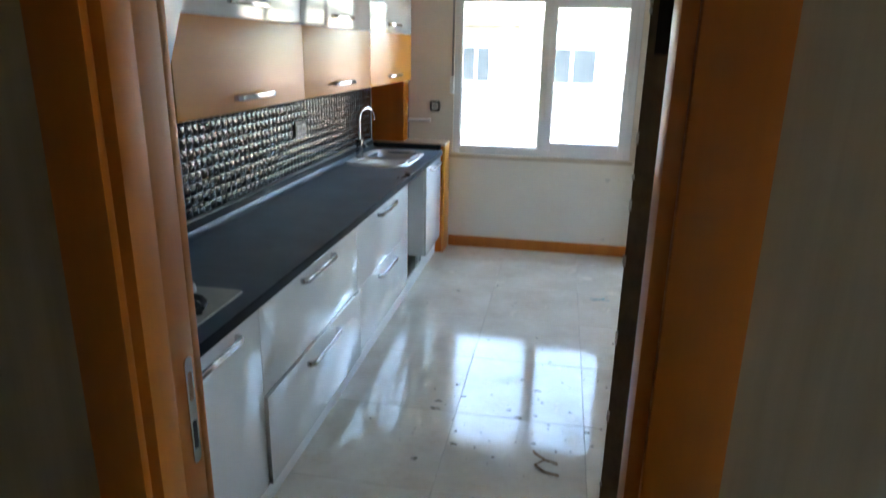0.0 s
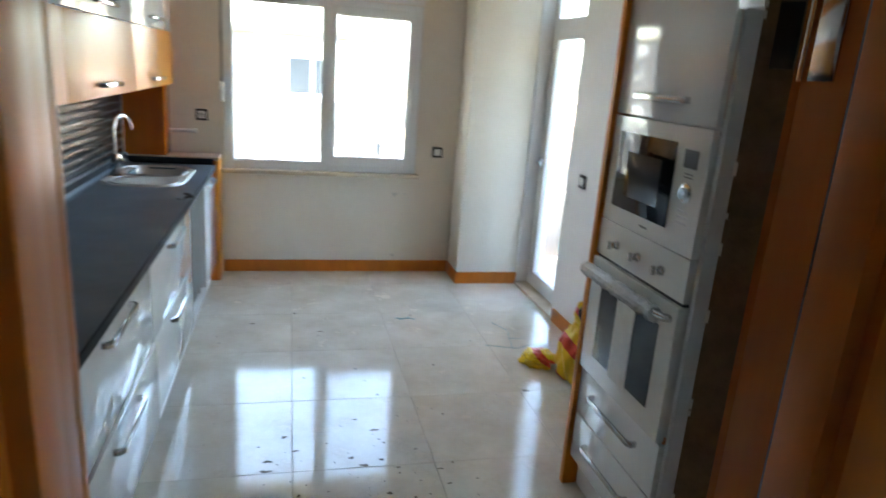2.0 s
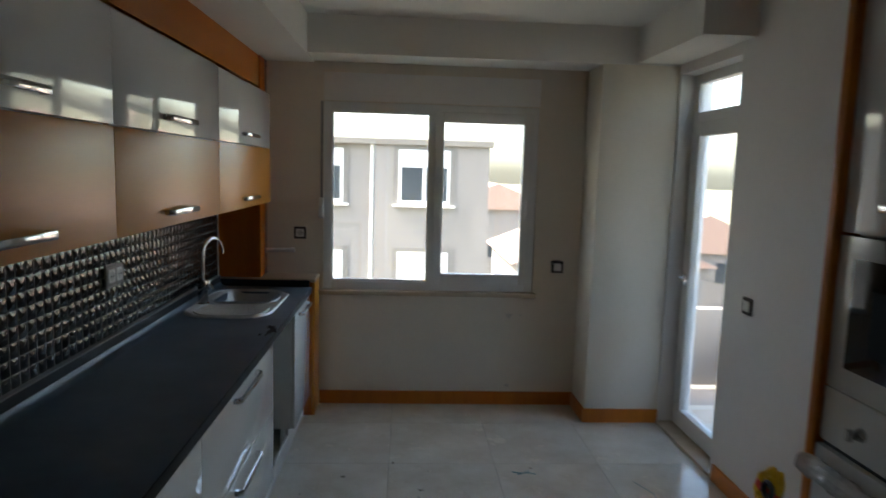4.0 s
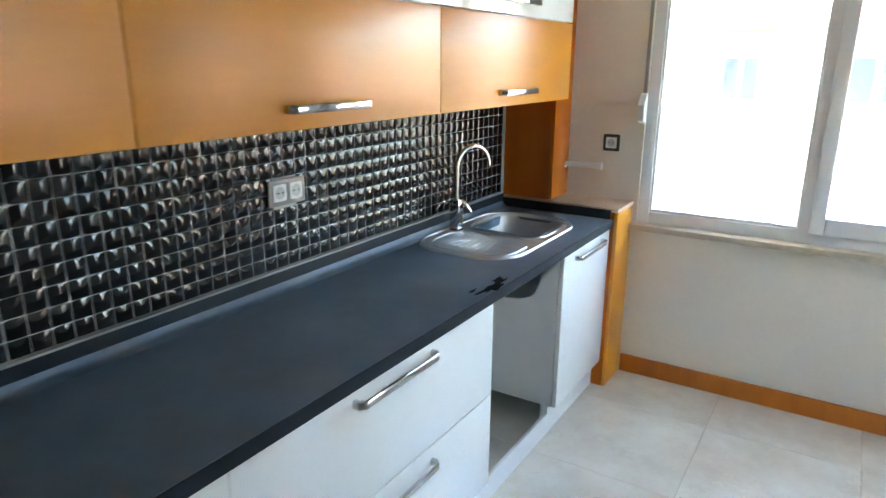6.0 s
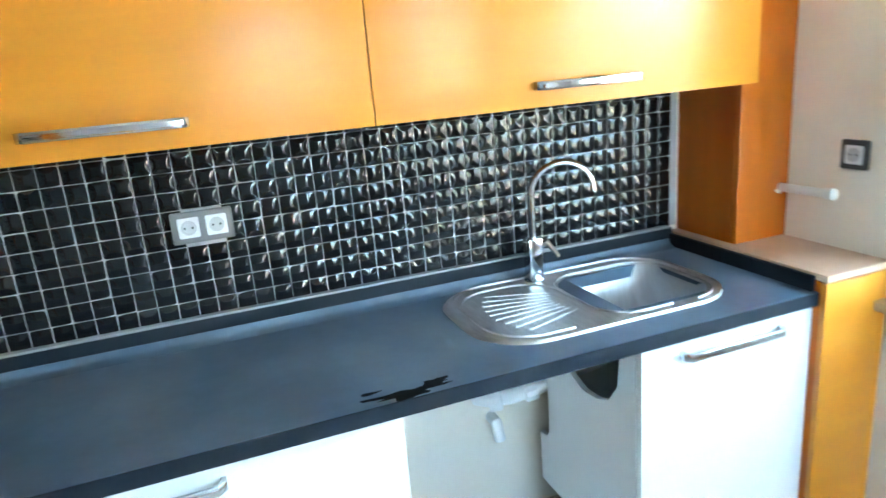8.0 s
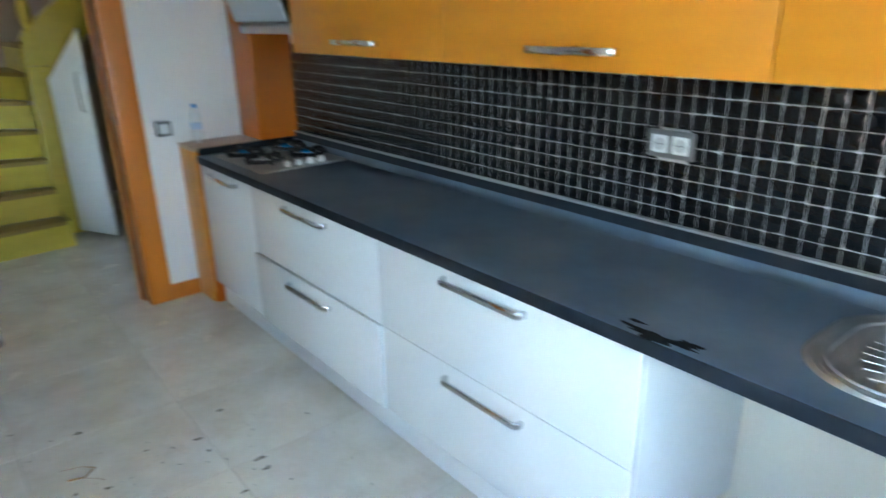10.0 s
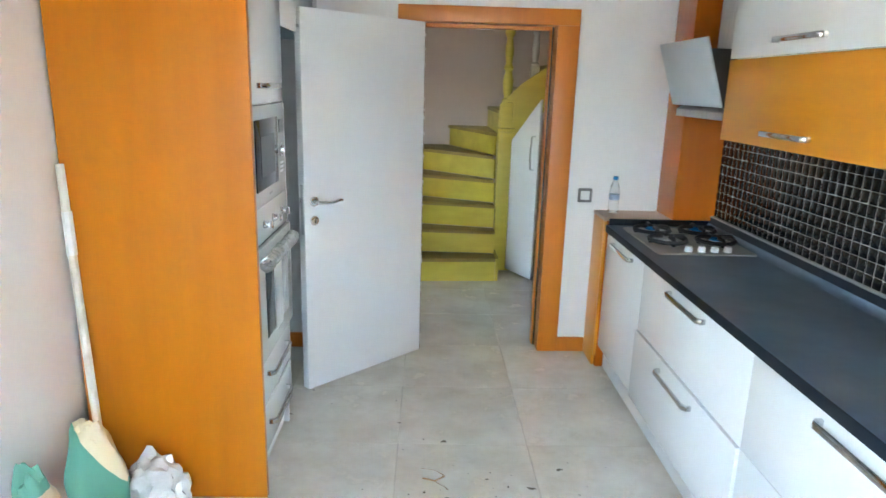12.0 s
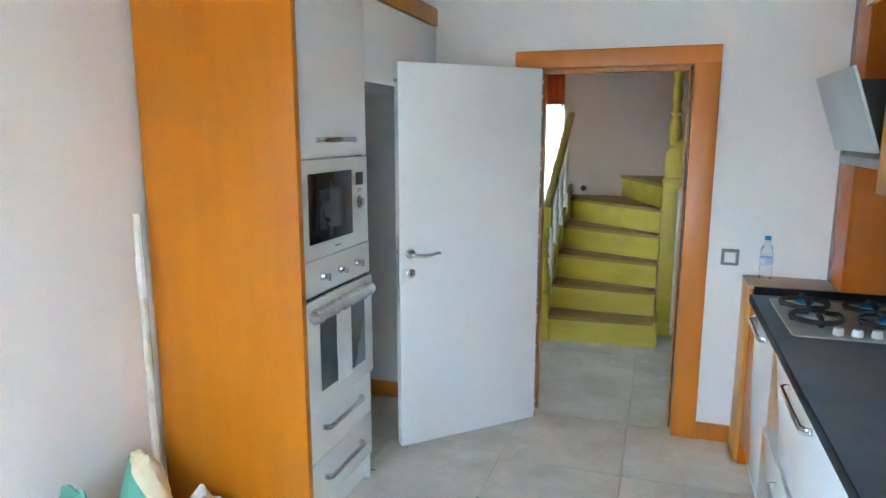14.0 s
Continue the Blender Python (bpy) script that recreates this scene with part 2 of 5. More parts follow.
FOAM = surface("foam_strip", (0.74, 0.74, 0.72), None, 20, rough=0.6)
HOOD_GLASS = surface("hood_glass", (0.46, 0.53, 0.57), (0.44, 0.51, 0.55), 3, rough=0.3, coat=0.15)
HOB_PLATE = surface("hob_plate", (0.42, 0.42, 0.40), (0.36, 0.36, 0.34), 12, rough=0.35, metal=0.6)
BLUE_FILM = surface("blue_film", (0.03, 0.22, 0.55), (0.05, 0.32, 0.68), 30, rough=0.2)
KNOB = surface("knob_white", (0.80, 0.79, 0.76), None, 8, rough=0.3)
RUBBER = surface("grey_seal", (0.30, 0.295, 0.29), None, 8, rough=0.6)
WRAP = surface("clear_wrap", (0.72, 0.72, 0.70), (0.62, 0.62, 0.6), 25, rough=0.15, bump=0.6, bump_scale=45)
FACADE = surface("render_facade", (0.25, 0.23, 0.22), (0.23, 0.21, 0.20), 0.5, rough=0.9, bump=0.1, bump_scale=20, fine=0.06)
FACADE_TRIM = surface("facade_trim", (0.20, 0.183, 0.168), None, 2, rough=0.9)
FAR_GLASS = surface("far_glass", (0.035, 0.045, 0.055), (0.06, 0.07, 0.08), 1.5, rough=0.3, specular=0.25)
ROOF = surface("roof_tile", (0.36, 0.25, 0.21), (0.33, 0.22, 0.18), 3, rough=0.8)
EARTH = surface("dry_ground", (0.24, 0.21, 0.16), (0.16, 0.17, 0.10), 0.15, rough=0.95)
# brown for marks and small parts; stands in for shade in the cornice recess
BROWN_MARK_AND_SHADE = surface("brown_mark_and_shade", (0.26, 0.15, 0.07), (0.36, 0.22, 0.11), 40, rough=0.7)
DIRT = surface("dirt", (0.13, 0.11, 0.09), (0.2, 0.17, 0.13), 40, rough=0.9)
WRAP_FILM = surface("wrap_film", (0.86, 0.86, 0.84), (0.74, 0.74, 0.72), 30, rough=0.16, bump=0.7, bump_scale=50)
WRAP_FILM.node_tree.nodes["Principled BSDF"].inputs["Transmission Weight"].default_value = 0.55
WRAP_FILM.node_tree.nodes["Principled BSDF"].inputs["IOR"].default_value = 1.2
PET = clear("pet_plastic", (0.93, 0.97, 1.0), 0.02, 1.35)
BLUE_PAPER = surface("blue_paper", (0.35, 0.55, 0.80), (0.62, 0.72, 0.85), 30, rough=0.4)
STICK = surface("stick_paint", (0.68, 0.65, 0.58), (0.45, 0.38, 0.28), 14, (1, 1, 0.4), rough=0.7, bump=0.3, bump_scale=60, contrast=(0.5, 0.7))


def printed(name, way, low, high, stops, rough=0.4, wrinkle=0.3):
    """Bands of print across a bag: way is the direction across the bands, low to high its reach, stops the bands' starts and colours."""
    m = surface(name, stops[0][1], None, 6, rough=rough, bump=wrinkle, bump_scale=24)
    t = m.node_tree
    co = t.nodes.new("ShaderNodeTexCoord")
    dot = t.nodes.new("ShaderNodeVectorMath")
    dot.operation = "DOT_PRODUCT"
    dot.inputs[1].default_value = way
    t.links.new(co.outputs["Object"], dot.inputs[0])
    fit_in = t.nodes.new("ShaderNodeMapRange")
    fit_in.inputs["From Min"].default_value, fit_in.inputs["From Max"].default_value = low, high
    t.links.new(dot.outputs["Value"], fit_in.inputs["Value"])
    ramp = t.nodes.new("ShaderNodeValToRGB")
    ramp.color_ramp.interpolation = "CONSTANT"
    ramp.color_ramp.elements[0].color = (*stops[0][1], 1)
    ramp.color_ramp.elements[1].position = stops[1][0]
    ramp.color_ramp.elements[1].color = (*stops[1][1], 1)
    for pos, colour in stops[2:]:
        ramp.color_ramp.elements.new(pos).color = (*colour, 1)
    t.links.new(fit_in.outputs[0], ramp.inputs[0])
    t.links.new(ramp.outputs[0], t.nodes["Principled BSDF"].inputs["Base Color"])
    return m


YEL, RED, CREAM, TEAL = (0.78, 0.54, 0.02), (0.62, 0.06, 0.02), (0.78, 0.66, 0.44), (0.14, 0.38, 0.28)
YELLOW_BAG = printed("yellow_bag", (0.47, -0.15, 0.75), -0.06, 0.42, ((0.0, YEL), (0.07, RED), (0.13, YEL), (0.40, RED), (0.52, YEL), (0.74, RED), (0.80, YEL)), 0.3)
SACK = printed("sack_paper", (-0.76, -0.256, 0.6), 0.0, 0.4, ((0.0, TEAL), (0.56, CREAM)), 0.6)
SACK_TOP = printed("sack_paper_end", (0.2, 0.0, 1.0), 0.0, 0.6, ((0.0, CREAM), (0.68, TEAL)), 0.6)
CURTAIN = surface("net_curtain", (0.82, 0.82, 0.82), (0.75, 0.75, 0.75), 14, (1, 1, 0.05), rough=0.9)
VALANCE = surface("valance", (0.50, 0.11, 0.02), (0.42, 0.08, 0.015), 10, (1, 1, 0.2), rough=0.8)
WHITE_POST = surface("white_post", (0.74, 0.72, 0.66), None, 6, rough=0.4)
WIRE = surface("blue_wire", (0.16, 0.40, 0.46), (0.28, 0.42, 0.42), 20, rough=0.4)
SMUDGE = surface("filler_smudge", (0.58, 0.54, 0.47), (0.66, 0.62, 0.55), 30, rough=0.9)

# ---- the setting: kitchen ----
WX, WY, COLX, COLY, CEILZ = 2.985, 4.555, 2.475, 4.222, 2.63
DX0, DX1, DZ = 0.927, 1.715, 2.0
WINX0, WINX1, WINZ0, WINZ1 = 0.655, 2.145, 0.83, 2.134
BDY0, BDY1, BDZ = 3.43, 4.205, 2.34


def structure(name, bm, material, label, category, bevel=0.0):
    return single(name, bm, material, (0, 0, 0), label, category, "", "structure", bevel)


structure("floor", box(-1.5, 5.2, -6.0, WY, -0.12, -0.0011), GROUT, "stone-look tiled floor with thin dark joints", "floor")
structure("wall_left", box(-0.2, -0.006, 0.0, WY, 0, CEILZ), PLASTER, "cream plastered wall behind the kitchen units", "wall")
wall = box(-0.2, WINX0, WY, WY + 0.22, 0, CEILZ)
box(WINX1, WX + 0.2, WY, WY + 0.22, 0, CEILZ, wall)
box(WINX0, WINX1, WY, WY + 0.22, 0, WINZ0 - 0.03, wall)
box(WINX0, WINX1, WY, WY + 0.22, WINZ1, CEILZ, wall)
structure("wall_window", wall, PLASTER, "cream plastered wall with a wide window opening", "wall")
wall = box(WX, WX + 0.22, 0.0, BDY0, 0, CEILZ)
box(WX, WX + 0.22, BDY1, WY, 0, CEILZ, wall)
box(WX, WX + 0.22, BDY0, BDY1, BDZ, CEILZ, wall)
structure("wall_right", wall, PLASTER_COOL, "pale plastered wall with a balcony door opening", "wall")
structure("column", box(COLX, WX, COLY, WY, 0, CEILZ), PLASTER, "cream plastered corner column", "column", 0.006)
wall = box(-0.2, DX0 - 0.03, -0.08, 0.0, 0, CEILZ)
box(DX1 + 0.03, WX + 0.22, -0.1, 0.0, 0, CEILZ, wall)
box(DX0 - 0.03, DX1 + 0.03, -0.08, 0.0, DZ + 0.03, CEILZ, wall)
structure("wall_door", wall, PLASTER_COOL, "pale plastered wall around the kitchen doorway", "wall")
wall = box(-1.5, DX0 - 0.03, -0.16, -0.08, 0, CEILZ)
box(DX1 + 0.03, 5.2, -0.16, -0.1, 0, CEILZ, wall)
box(DX0 - 0.03, DX1 + 0.03, -0.16, -0.08, DZ + 0.03, CEILZ, wall)
structure("wall_hall", wall, WALLPAPER, "hall wall with streaky beige wallpaper", "wall")
structure("ceiling", box(-0.2, WX + 0.22, -0.08, WY + 0.22, CEILZ, CEILZ + 0.2), CEIL, "white painted kitchen ceiling", "ceiling")
structure("beam_left", box(-0.006, 0.59, 0.0, WY, 2.385, CEILZ), CEIL, "white dropped soffit over the wall cabinets", "ceiling soffit")
structure("beam_window", box(0.59, WX, COLY - 0.003, WY, 2.395, CEILZ), CEIL, "white beam over the window", "ceiling beam")
structure("beam_right", box(2.70, WX, 3.3, COLY - 0.003, 2.405, CEILZ), CEIL, "white beam over the balcony door", "ceiling beam")

# skirting boards
BASE = [(0.637, COLX, WY - 0.016, WY), (COLX - 0.016, COLX, COLY, WY - 0.016), (COLX - 0.016, WX - 0.0, COLY - 0.016, COLY),
        (WX - 0.016, WX, 1.577, BDY0 - 0.05), (0.627, DX0 - 0.128, 0.0, 0.016), (DX1 + 0.13, WX, 0.0, 0.016), (WX - 0.016, WX, 0.016, 0.93)]
for x0, x1, y0, y1 in BASE:
    single("baseboard", box(x0, x1, y0, y1, 0, 0.095), TRIM_WOOD, (x0, y0, 0), "orange-brown wooden skirting board along the wall", "baseboard", "", "structure", 0.003)

# doorway lining and architraves
door_frame = thing("door_frame", (DX0, -0.1, 0), "orange-brown wooden door frame with architraves", "door frame", "", "structure")


def architrave(y0, y1, a, b):
    part("architrave", box(a, DX0, y0, y1, 0, DZ), FRAME_WOOD, door_frame, "", 0.004)
    part("architrave", box(DX1, b, y0, y1, 0, DZ), FRAME_WOOD, door_frame, "", 0.004)
    part("architrave", box(a, b, y0, y1, DZ, DZ + 0.09), FRAME_WOOD, door_frame, "", 0.004)


architrave(0.0, 0.022, DX0 - 0.127, DX1 + 0.128)
architrave(-0.178, -0.16, DX0 - 0.09, DX1 + 0.105)
part("jamb", box(DX0 - 0.03, DX0, -0.088, 0.0, 0, DZ), FRAME_WOOD, door_frame, "", 0.002)
part("jamb", box(DX0 - 0.03, DX0 + 0.02, -0.16, -0.096, 0, DZ), FRAME_WOOD, door_frame, "", 0.003)
part("jamb", box(DX1, DX1 + 0.03, -0.088, 0.0, 0, DZ), FRAME_WOOD, door_frame, "", 0.002)
part("jamb", box(DX1 - 0.02, DX1 + 0.03, -0.16, -0.096, 0, DZ), FRAME_WOOD, door_frame, "", 0.003)
part("lintel", box(DX0, DX1, -0.088, 0.0, DZ, DZ + 0.03), FRAME_WOOD, door_frame)
part("lintel", box(DX0 + 0.02, DX1 - 0.02, -0.16, -0.096, DZ - 0.02, DZ + 0.03), FRAME_WOOD, door_frame)
part("seal", box(DX0 + 0.002, DX0 + 0.012, -0.097, -0.086, 0, DZ), DARK_FRAME, door_frame, "dark brown rubber seal")
part("seal", box(DX1 - 0.012, DX1 - 0.002, -0.097, -0.086, 0, DZ), RUBBER, door_frame, "grey rubber seal")
strike = part("strike_plate", prism(rounded(-0.036, -0.012, 0.93, 1.15, 0.011), "x", DX0 - 0.001, DX0 + 0.0025), CHROME, door_frame, "steel strike plate")
part("latch_hole", prism(rounded(-0.03, -0.018, 0.96, 1.02, 0.005), "x", DX0 + 0.0026, DX0 + 0.003), BLACK, strike, "dark latch hole")
part("latch_hole", prism(rounded(-0.03, -0.018, 1.06, 1.12, 0.005), "x", DX0 + 0.0026, DX0 + 0.003), BROWN_MARK_AND_SHADE, strike, "brown latch hole")

# interior door leaf, standing open into the kitchen
leaf = thing("interior_door", (0, 0, 0), "white painted interior door standing open, unpainted hinge edge", "door")
part("panel", box(0.003, 0.84, -0.05, 0, 0.012, 1.995), DOOR_PAINT, leaf, "", 0.0015)
edge = box(-0.001, 0.003, -0.05, 0, 0.012, 1.995)
part("jamb_hinge", box(DX1 - 0.003, DX1, -0.05, -0.012, 1.68, 1.79), CHROME, door_frame, "steel hinge plate on the jamb", 0.001)
part("jamb_hinge", box(DX1 - 0.003, DX1, -0.05, -0.012, 0.22, 0.33), CHROME, door_frame, "steel hinge plate on the jamb", 0.001)
part("hinge_edge", edge, CHIPBOARD, leaf, "raw grey-brown door edge with white paint chips")
rng = random.Random(5)
for k in range(26):
    z = 0.05 + 1.9 * rng.random()
    s = 0.003 + 0.006 * rng.random()
    part("paint_chip", box(-0.003, 0.0025, -0.003, 0.0015, z, z + 2 * s), DOOR_PAINT, leaf)
for z in (0.22, 1.68):
    h = part("hinge", box(-0.004, -0.001, -0.042, -0.016, z + 0.012, z + 0.088), IRON, leaf, "dark steel hinge", 0.001)
    part("knuckle", lathe([(0.006, 0), (0.006, 0.1)], (-0.004, -0.053, z), seg=12), CHROME, h)
for side, y in ((1, 0.0), (-1, -0.05)):
    rose = part("handle_rose", lathe([(0.026, 0), (0.026, 0.006), (0.022, 0.009), (0.012, 0.010)], (0.782, y, 1.05), (0, side, 0)), CHROME, leaf, "", 0, 2, True)
    pts = [(0.782, y + side * d, 1.05) for d in (0.008, 0.03, 0.045)] + [(0.767, y + side * 0.052, 1.048), (0.72, y + side * 0.054, 1.043), (0.69, y + side * 0.053, 1.046), (0.65, y + side * 0.05, 1.053), (0.635, y + side * 0.048, 1.05)]
    part("lever", tube(pts, [0.009, 0.009, 0.01, 0.011, 0.011, 0.010, 0.009, 0.008]), CHROME, rose, "chrome lever handle", 0, 2, True)
    key = part("key_rose", lathe([(0.025, 0), (0.025, 0.006), (0.021, 0.009), (0.012, 0.0095)], (0.782, y, 0.95), (0, side, 0)), CHROME, leaf, "", 0, 2, True)
    ya, yb = sorted((y + side * 0.009, y + side * 0.0105))
    part("keyhole", box(0.779, 0.785, ya, yb, 0.938, 0.962), BLACK, key, "dark keyhole")
lock = part("lock_plate", box(0.8395, 0.8415, -0.031, -0.009, 0.88, 1.14), STEEL, leaf, "steel lock plate")
part("latch", box(0.8415, 0.851, -0.026, -0.014, 1.05, 1.075), CHROME, lock)
part("door_stay", box(0.82, 0.858, -0.02, -0.008, 1.90, 1.915), CHROME, leaf, "small metal catch near the top")
leaf.matrix_world = pose(1.685, 0.045, 0, 0, 0, 44.65)

# kitchen window
window = thing("window_1", (WINX0, WY, WINZ0), "white double-glazed window with a fixed and an opening pane", "window", "", "structure")
FY0, FY1 = WY + 0.012, WY + 0.075
for nm, b in (("frame", (WINX0, WINX0 + 0.055, WINZ0, WINZ1)), ("frame", (WINX1 - 0.055, WINX1, WINZ0, WINZ1)), ("frame", (WINX0 + 0.055, WINX1 - 0.055, WINZ0, WINZ0 + 0.06)),
              ("frame", (WINX0 + 0.055, WINX1 - 0.055, WINZ1 - 0.06, WINZ1)), ("mullion", (1.385, 1.435, WINZ0 + 0.06, WINZ1 - 0.06))):
    part(nm, box(b[0], b[1], FY0, FY1, b[2], b[3]), PVC, window, "", 0.004)
for b in ((1.425, 1.485, 0.88, 2.085), (2.04, 2.105, 0.88, 2.085), (1.485, 2.04, 0.88, 0.955), (1.485, 2.04, 2.015, 2.085)):
    part("sash", box(b[0], b[1], FY0 - 0.012, FY1 - 0.02, b[2], b[3]), PVC, window, "", 0.005)
for b in ((0.71, 0.722, 0.89, 2.074), (1.373, 1.385, 0.89, 2.074), (0.722, 1.373, 0.89, 0.904), (0.722, 1.373, 2.06, 2.074)):
    part("bead", box(b[0], b[1], FY0 + 0.01, FY0 + 0.03, b[2], b[3]), PVC, window, "", 0.003)
for b in ((0.715, 1.38, 0.895, 2.07), (1.48, 2.045, 0.945, 2.02)):
    pane = part("pane", box(b[0], b[1], FY0 + 0.03, FY0 + 0.034, b[2], b[3]), GLASS, window, "clear glass pane")
    pane.visible_shadow = False
grip = part("handle", box(2.062, 2.086, FY0 - 0.028, FY0 - 0.012, 1.36, 1.44), PVC, window, "white window handle", 0.005)
part("lever", box(2.066, 2.082, FY0 - 0.05, FY0 - 0.03, 1.38, 1.50), PVC, grip, "", 0.005)
part("sill", box(WINX0 - 0.03, WINX1 + 0.02, WY - 0.055, WY + 0.2, WINZ0 - 0.03, WINZ0), STONE, window, "cream stone window sill", 0.004)
part("outer_sill", box(WINX0, WINX1, WY + 0.2, WY + 0.27, WINZ0 - 0.03, WINZ0 - 0.005), STONE, window)
single("shutter_box", box(WINX0, WINX1, WY - 0.01, WY, WINZ1 + 0.004, 2.325), PLASTER_COOL, (WINX0, WY, WINZ1), "flush white roller shutter box lid above the window", "shutter box", "", "structure", 0.003)
strap = thing("shutter_strap_winder", (0.66, WY, 1.33), "white plastic shutter strap winder beside the window", "strap winder")
part("case", prism([(WY, 1.33), (WY - 0.05, 1.345), (WY - 0.055, 1.42), (WY - 0.02, 1.47), (WY, 1.475)], "x", 0.628, 0.66), PVC, strap, "", 0.004)
part("strap", box(0.636, 0.652, WY - 0.005, WY - 0.002, 1.47, 2.13), RUBBER, strap, "grey woven strap")

# balcony door
bdoor = thing("door_2", (WX + 0.1, BDY0, 0), "white plastic balcony door with tall glass and a fanlight", "balcony door", "", "structure")
BX0, BX1 = WX + 0.10, WX + 0.165
for nm, b in (("frame", (BDY0, BDY0 + 0.06, 0.02, BDZ)), ("frame", (BDY1 - 0.06, BDY1, 0.02, BDZ)), ("frame", (BDY0 + 0.06, BDY1 - 0.06, 0.02, 0.05)), ("frame", (BDY0 + 0.06, BDY1 - 0.06, BDZ - 0.06, BDZ)),
              ("transom", (BDY0 + 0.06, BDY1 - 0.06, 2.03, 2.10))):
    part(nm, box(BX0, BX1, b[0], b[1], b[2], b[3]), PVC, bdoor, "", 0.004)
for b in ((BDY0 + 0.045, BDY0 + 0.14, 0.05, 2.035), (BDY1 - 0.14, BDY1 - 0.045, 0.05, 2.035), (BDY0 + 0.14, BDY1 - 0.14, 0.05, 0.145), (BDY0 + 0.14, BDY1 - 0.14, 1.945, 2.035)):
    part("sash", box(BX0 - 0.014, BX1 - 0.02, b[0], b[1], b[2], b[3]), PVC, bdoor, "", 0.005)
for b in ((BDY0 + 0.135, BDY1 - 0.135, 0.14, 1.95), (BDY0 + 0.055, BDY1 - 0.055, 2.095, BDZ - 0.055)):
    pane = part("pane", box(BX0 + 0.025, BX0 + 0.029, b[0], b[1], b[2], b[3]), GLASS, bdoor, "clear glass pane")
    pane.visible_shadow = False
knob = part("handle", box(BX0 - 0.03, BX0 - 0.014, BDY1 - 0.1, BDY1 - 0.075, 0.98, 1.06), CHROME, bdoor, "metal door handle", 0.004)
part("lever", tube([(BX0 - 0.03, BDY1 - 0.088, 1.03), (BX0 - 0.06, BDY1 - 0.088, 1.03), (BX0 - 0.062, BDY1 - 0.12, 1.03), (BX0 - 0.06, BDY1 - 0.19, 1.025)], 0.008), CHROME, knob, "", 0, 2, True)
single("door_sill", box(WX - 0.012, WX + 0.24, BDY0, BDY1, -0.004, 0.02), STONE, (WX, BDY0, 0), "beige stone threshold of the balcony door", "door sill", "", "structure", 0.003)

# ---- kitchen units along the left wall ----
def bar_handle(parent, surf, axis, mid, z, length, out=0.035, way=1):
    """A flat bar handle with turned-in ends; surf is the front's place, axis the way the bar runs."""
    h = length / 2
    u = [(-h, 0), (-h, out * 0.55), (-h + 0.016, out), (h - 0.016, out), (h, out * 0.55), (h, 0), (h - 0.012, 0), (h - 0.012, out * 0.45), (h - 0.022, out - 0.009), (-h + 0.022, out - 0.009), (-h + 0.012, out * 0.45), (-h + 0.012, 0)]
    pts = [(surf + way * d, mid + s) for s, d in u]
    return part("handle", prism(pts, "z", z - 0.0105, z + 0.0105), CHROME, parent, "brushed chrome bar handle", 0.0012, 1)


FRONT = 0.60


def front_panel(parent, name, y0, y1, z0, z1, material, x=FRONT, label="", hz=None, hlen=0.34, way=1):
    a, b = (x - 0.02, x) if way > 0 else (x, x + 0.02)
    p = part(name, box(a, b, y0 + 0.0013, y1 - 0.0013, z0 + 0.0013, z1 - 0.0013), material, parent, label, 0.0015)
    if hz is not None:
        bar_handle(p, x, "y", (y0 + y1) / 2, hz, hlen, way=way)
    return p


def carcass(parent, x0, x1, y0, y1, z0, z1, material, t=0.018):
    part("side", box(x0, x1, y0, y0 + t, z0, z1), material, parent)
    part("side", box(x0, x1, y1 - t, y1, z0, z1), material, parent)
    part("bottom", box(x0, x1, y0 + t, y1 - t, z0, z0 + t), material, parent)
    part("back", box(x0, x0 + 0.008, y0 + t, y1 - t, z0 + t, z1), material, parent)
    part("top", box(x0 + 0.008, x1, y0 + t, y1 - t, z1 - t, z1), material, parent)


hob_cabinet = thing("base_cabinet", (0.3, 0.57, 0.14), "glossy white base cabinet with one door under the hob", "base cabinet", "base units")
carcass(hob_cabinet, 0.02, 0.578, 0.245, 0.903, 0.14, 0.848, WHITE_BOARD)
front_panel(hob_cabinet, "door", 0.245, 0.905, 0.14, 0.845, GLOSS_WHITE, hz=0.808)
for y0, y1, ln in ((0.905, 1.998, 0.36), (1.998, 3.107, 0.36)):
    dc = thing("drawer_cabinet", (0.3, (y0 + y1) / 2, 0.14), "glossy white base cabinet with two deep drawers", "drawer cabinet", "base units")
    carcass(dc, 0.02, 0.578, y0, y1, 0.14, 0.848, WHITE_BOARD)
    front_panel(dc, "drawer_front", y0, y1, 0.501, 0.845, GLOSS_WHITE, hz=0.808, hlen=ln)
    low = 0.012 if y0 < 1 else 0.0
    front_panel(dc, "drawer_front", y0, y1, 0.14, 0.501, GLOSS_WHITE, x=FRONT + low, hz=0.447, hlen=ln)
sink_cabinet = thing("sink_cabinet", (0.3, 4.0, 0.14), "glossy white sink cabinet, side board cut out for pipes", "base cabinet", "base units")
part("side", prism([(0.05, 0.14), (0.578, 0.14), (0.578, 0.848), (0.515, 0.848), (0.508, 0.776), (0.498, 0.70), (0.455, 0.64), (0.40, 0.618), (0.33, 0.612), (0.25, 0.64), (0.20, 0.70), (0.18, 0.848), (0.118, 0.848), (0.112, 0.36), (0.10, 0.335), (0.08, 0.325), (0.05, 0.325)], "y", 3.73, 3.748), WHITE_BOARD, sink_cabinet, "white side board with sawn cut-outs")
part("side", box(0.02, 0.578, 4.287, 4.305, 0.14, 0.848), WHITE_BOARD, sink_cabinet)
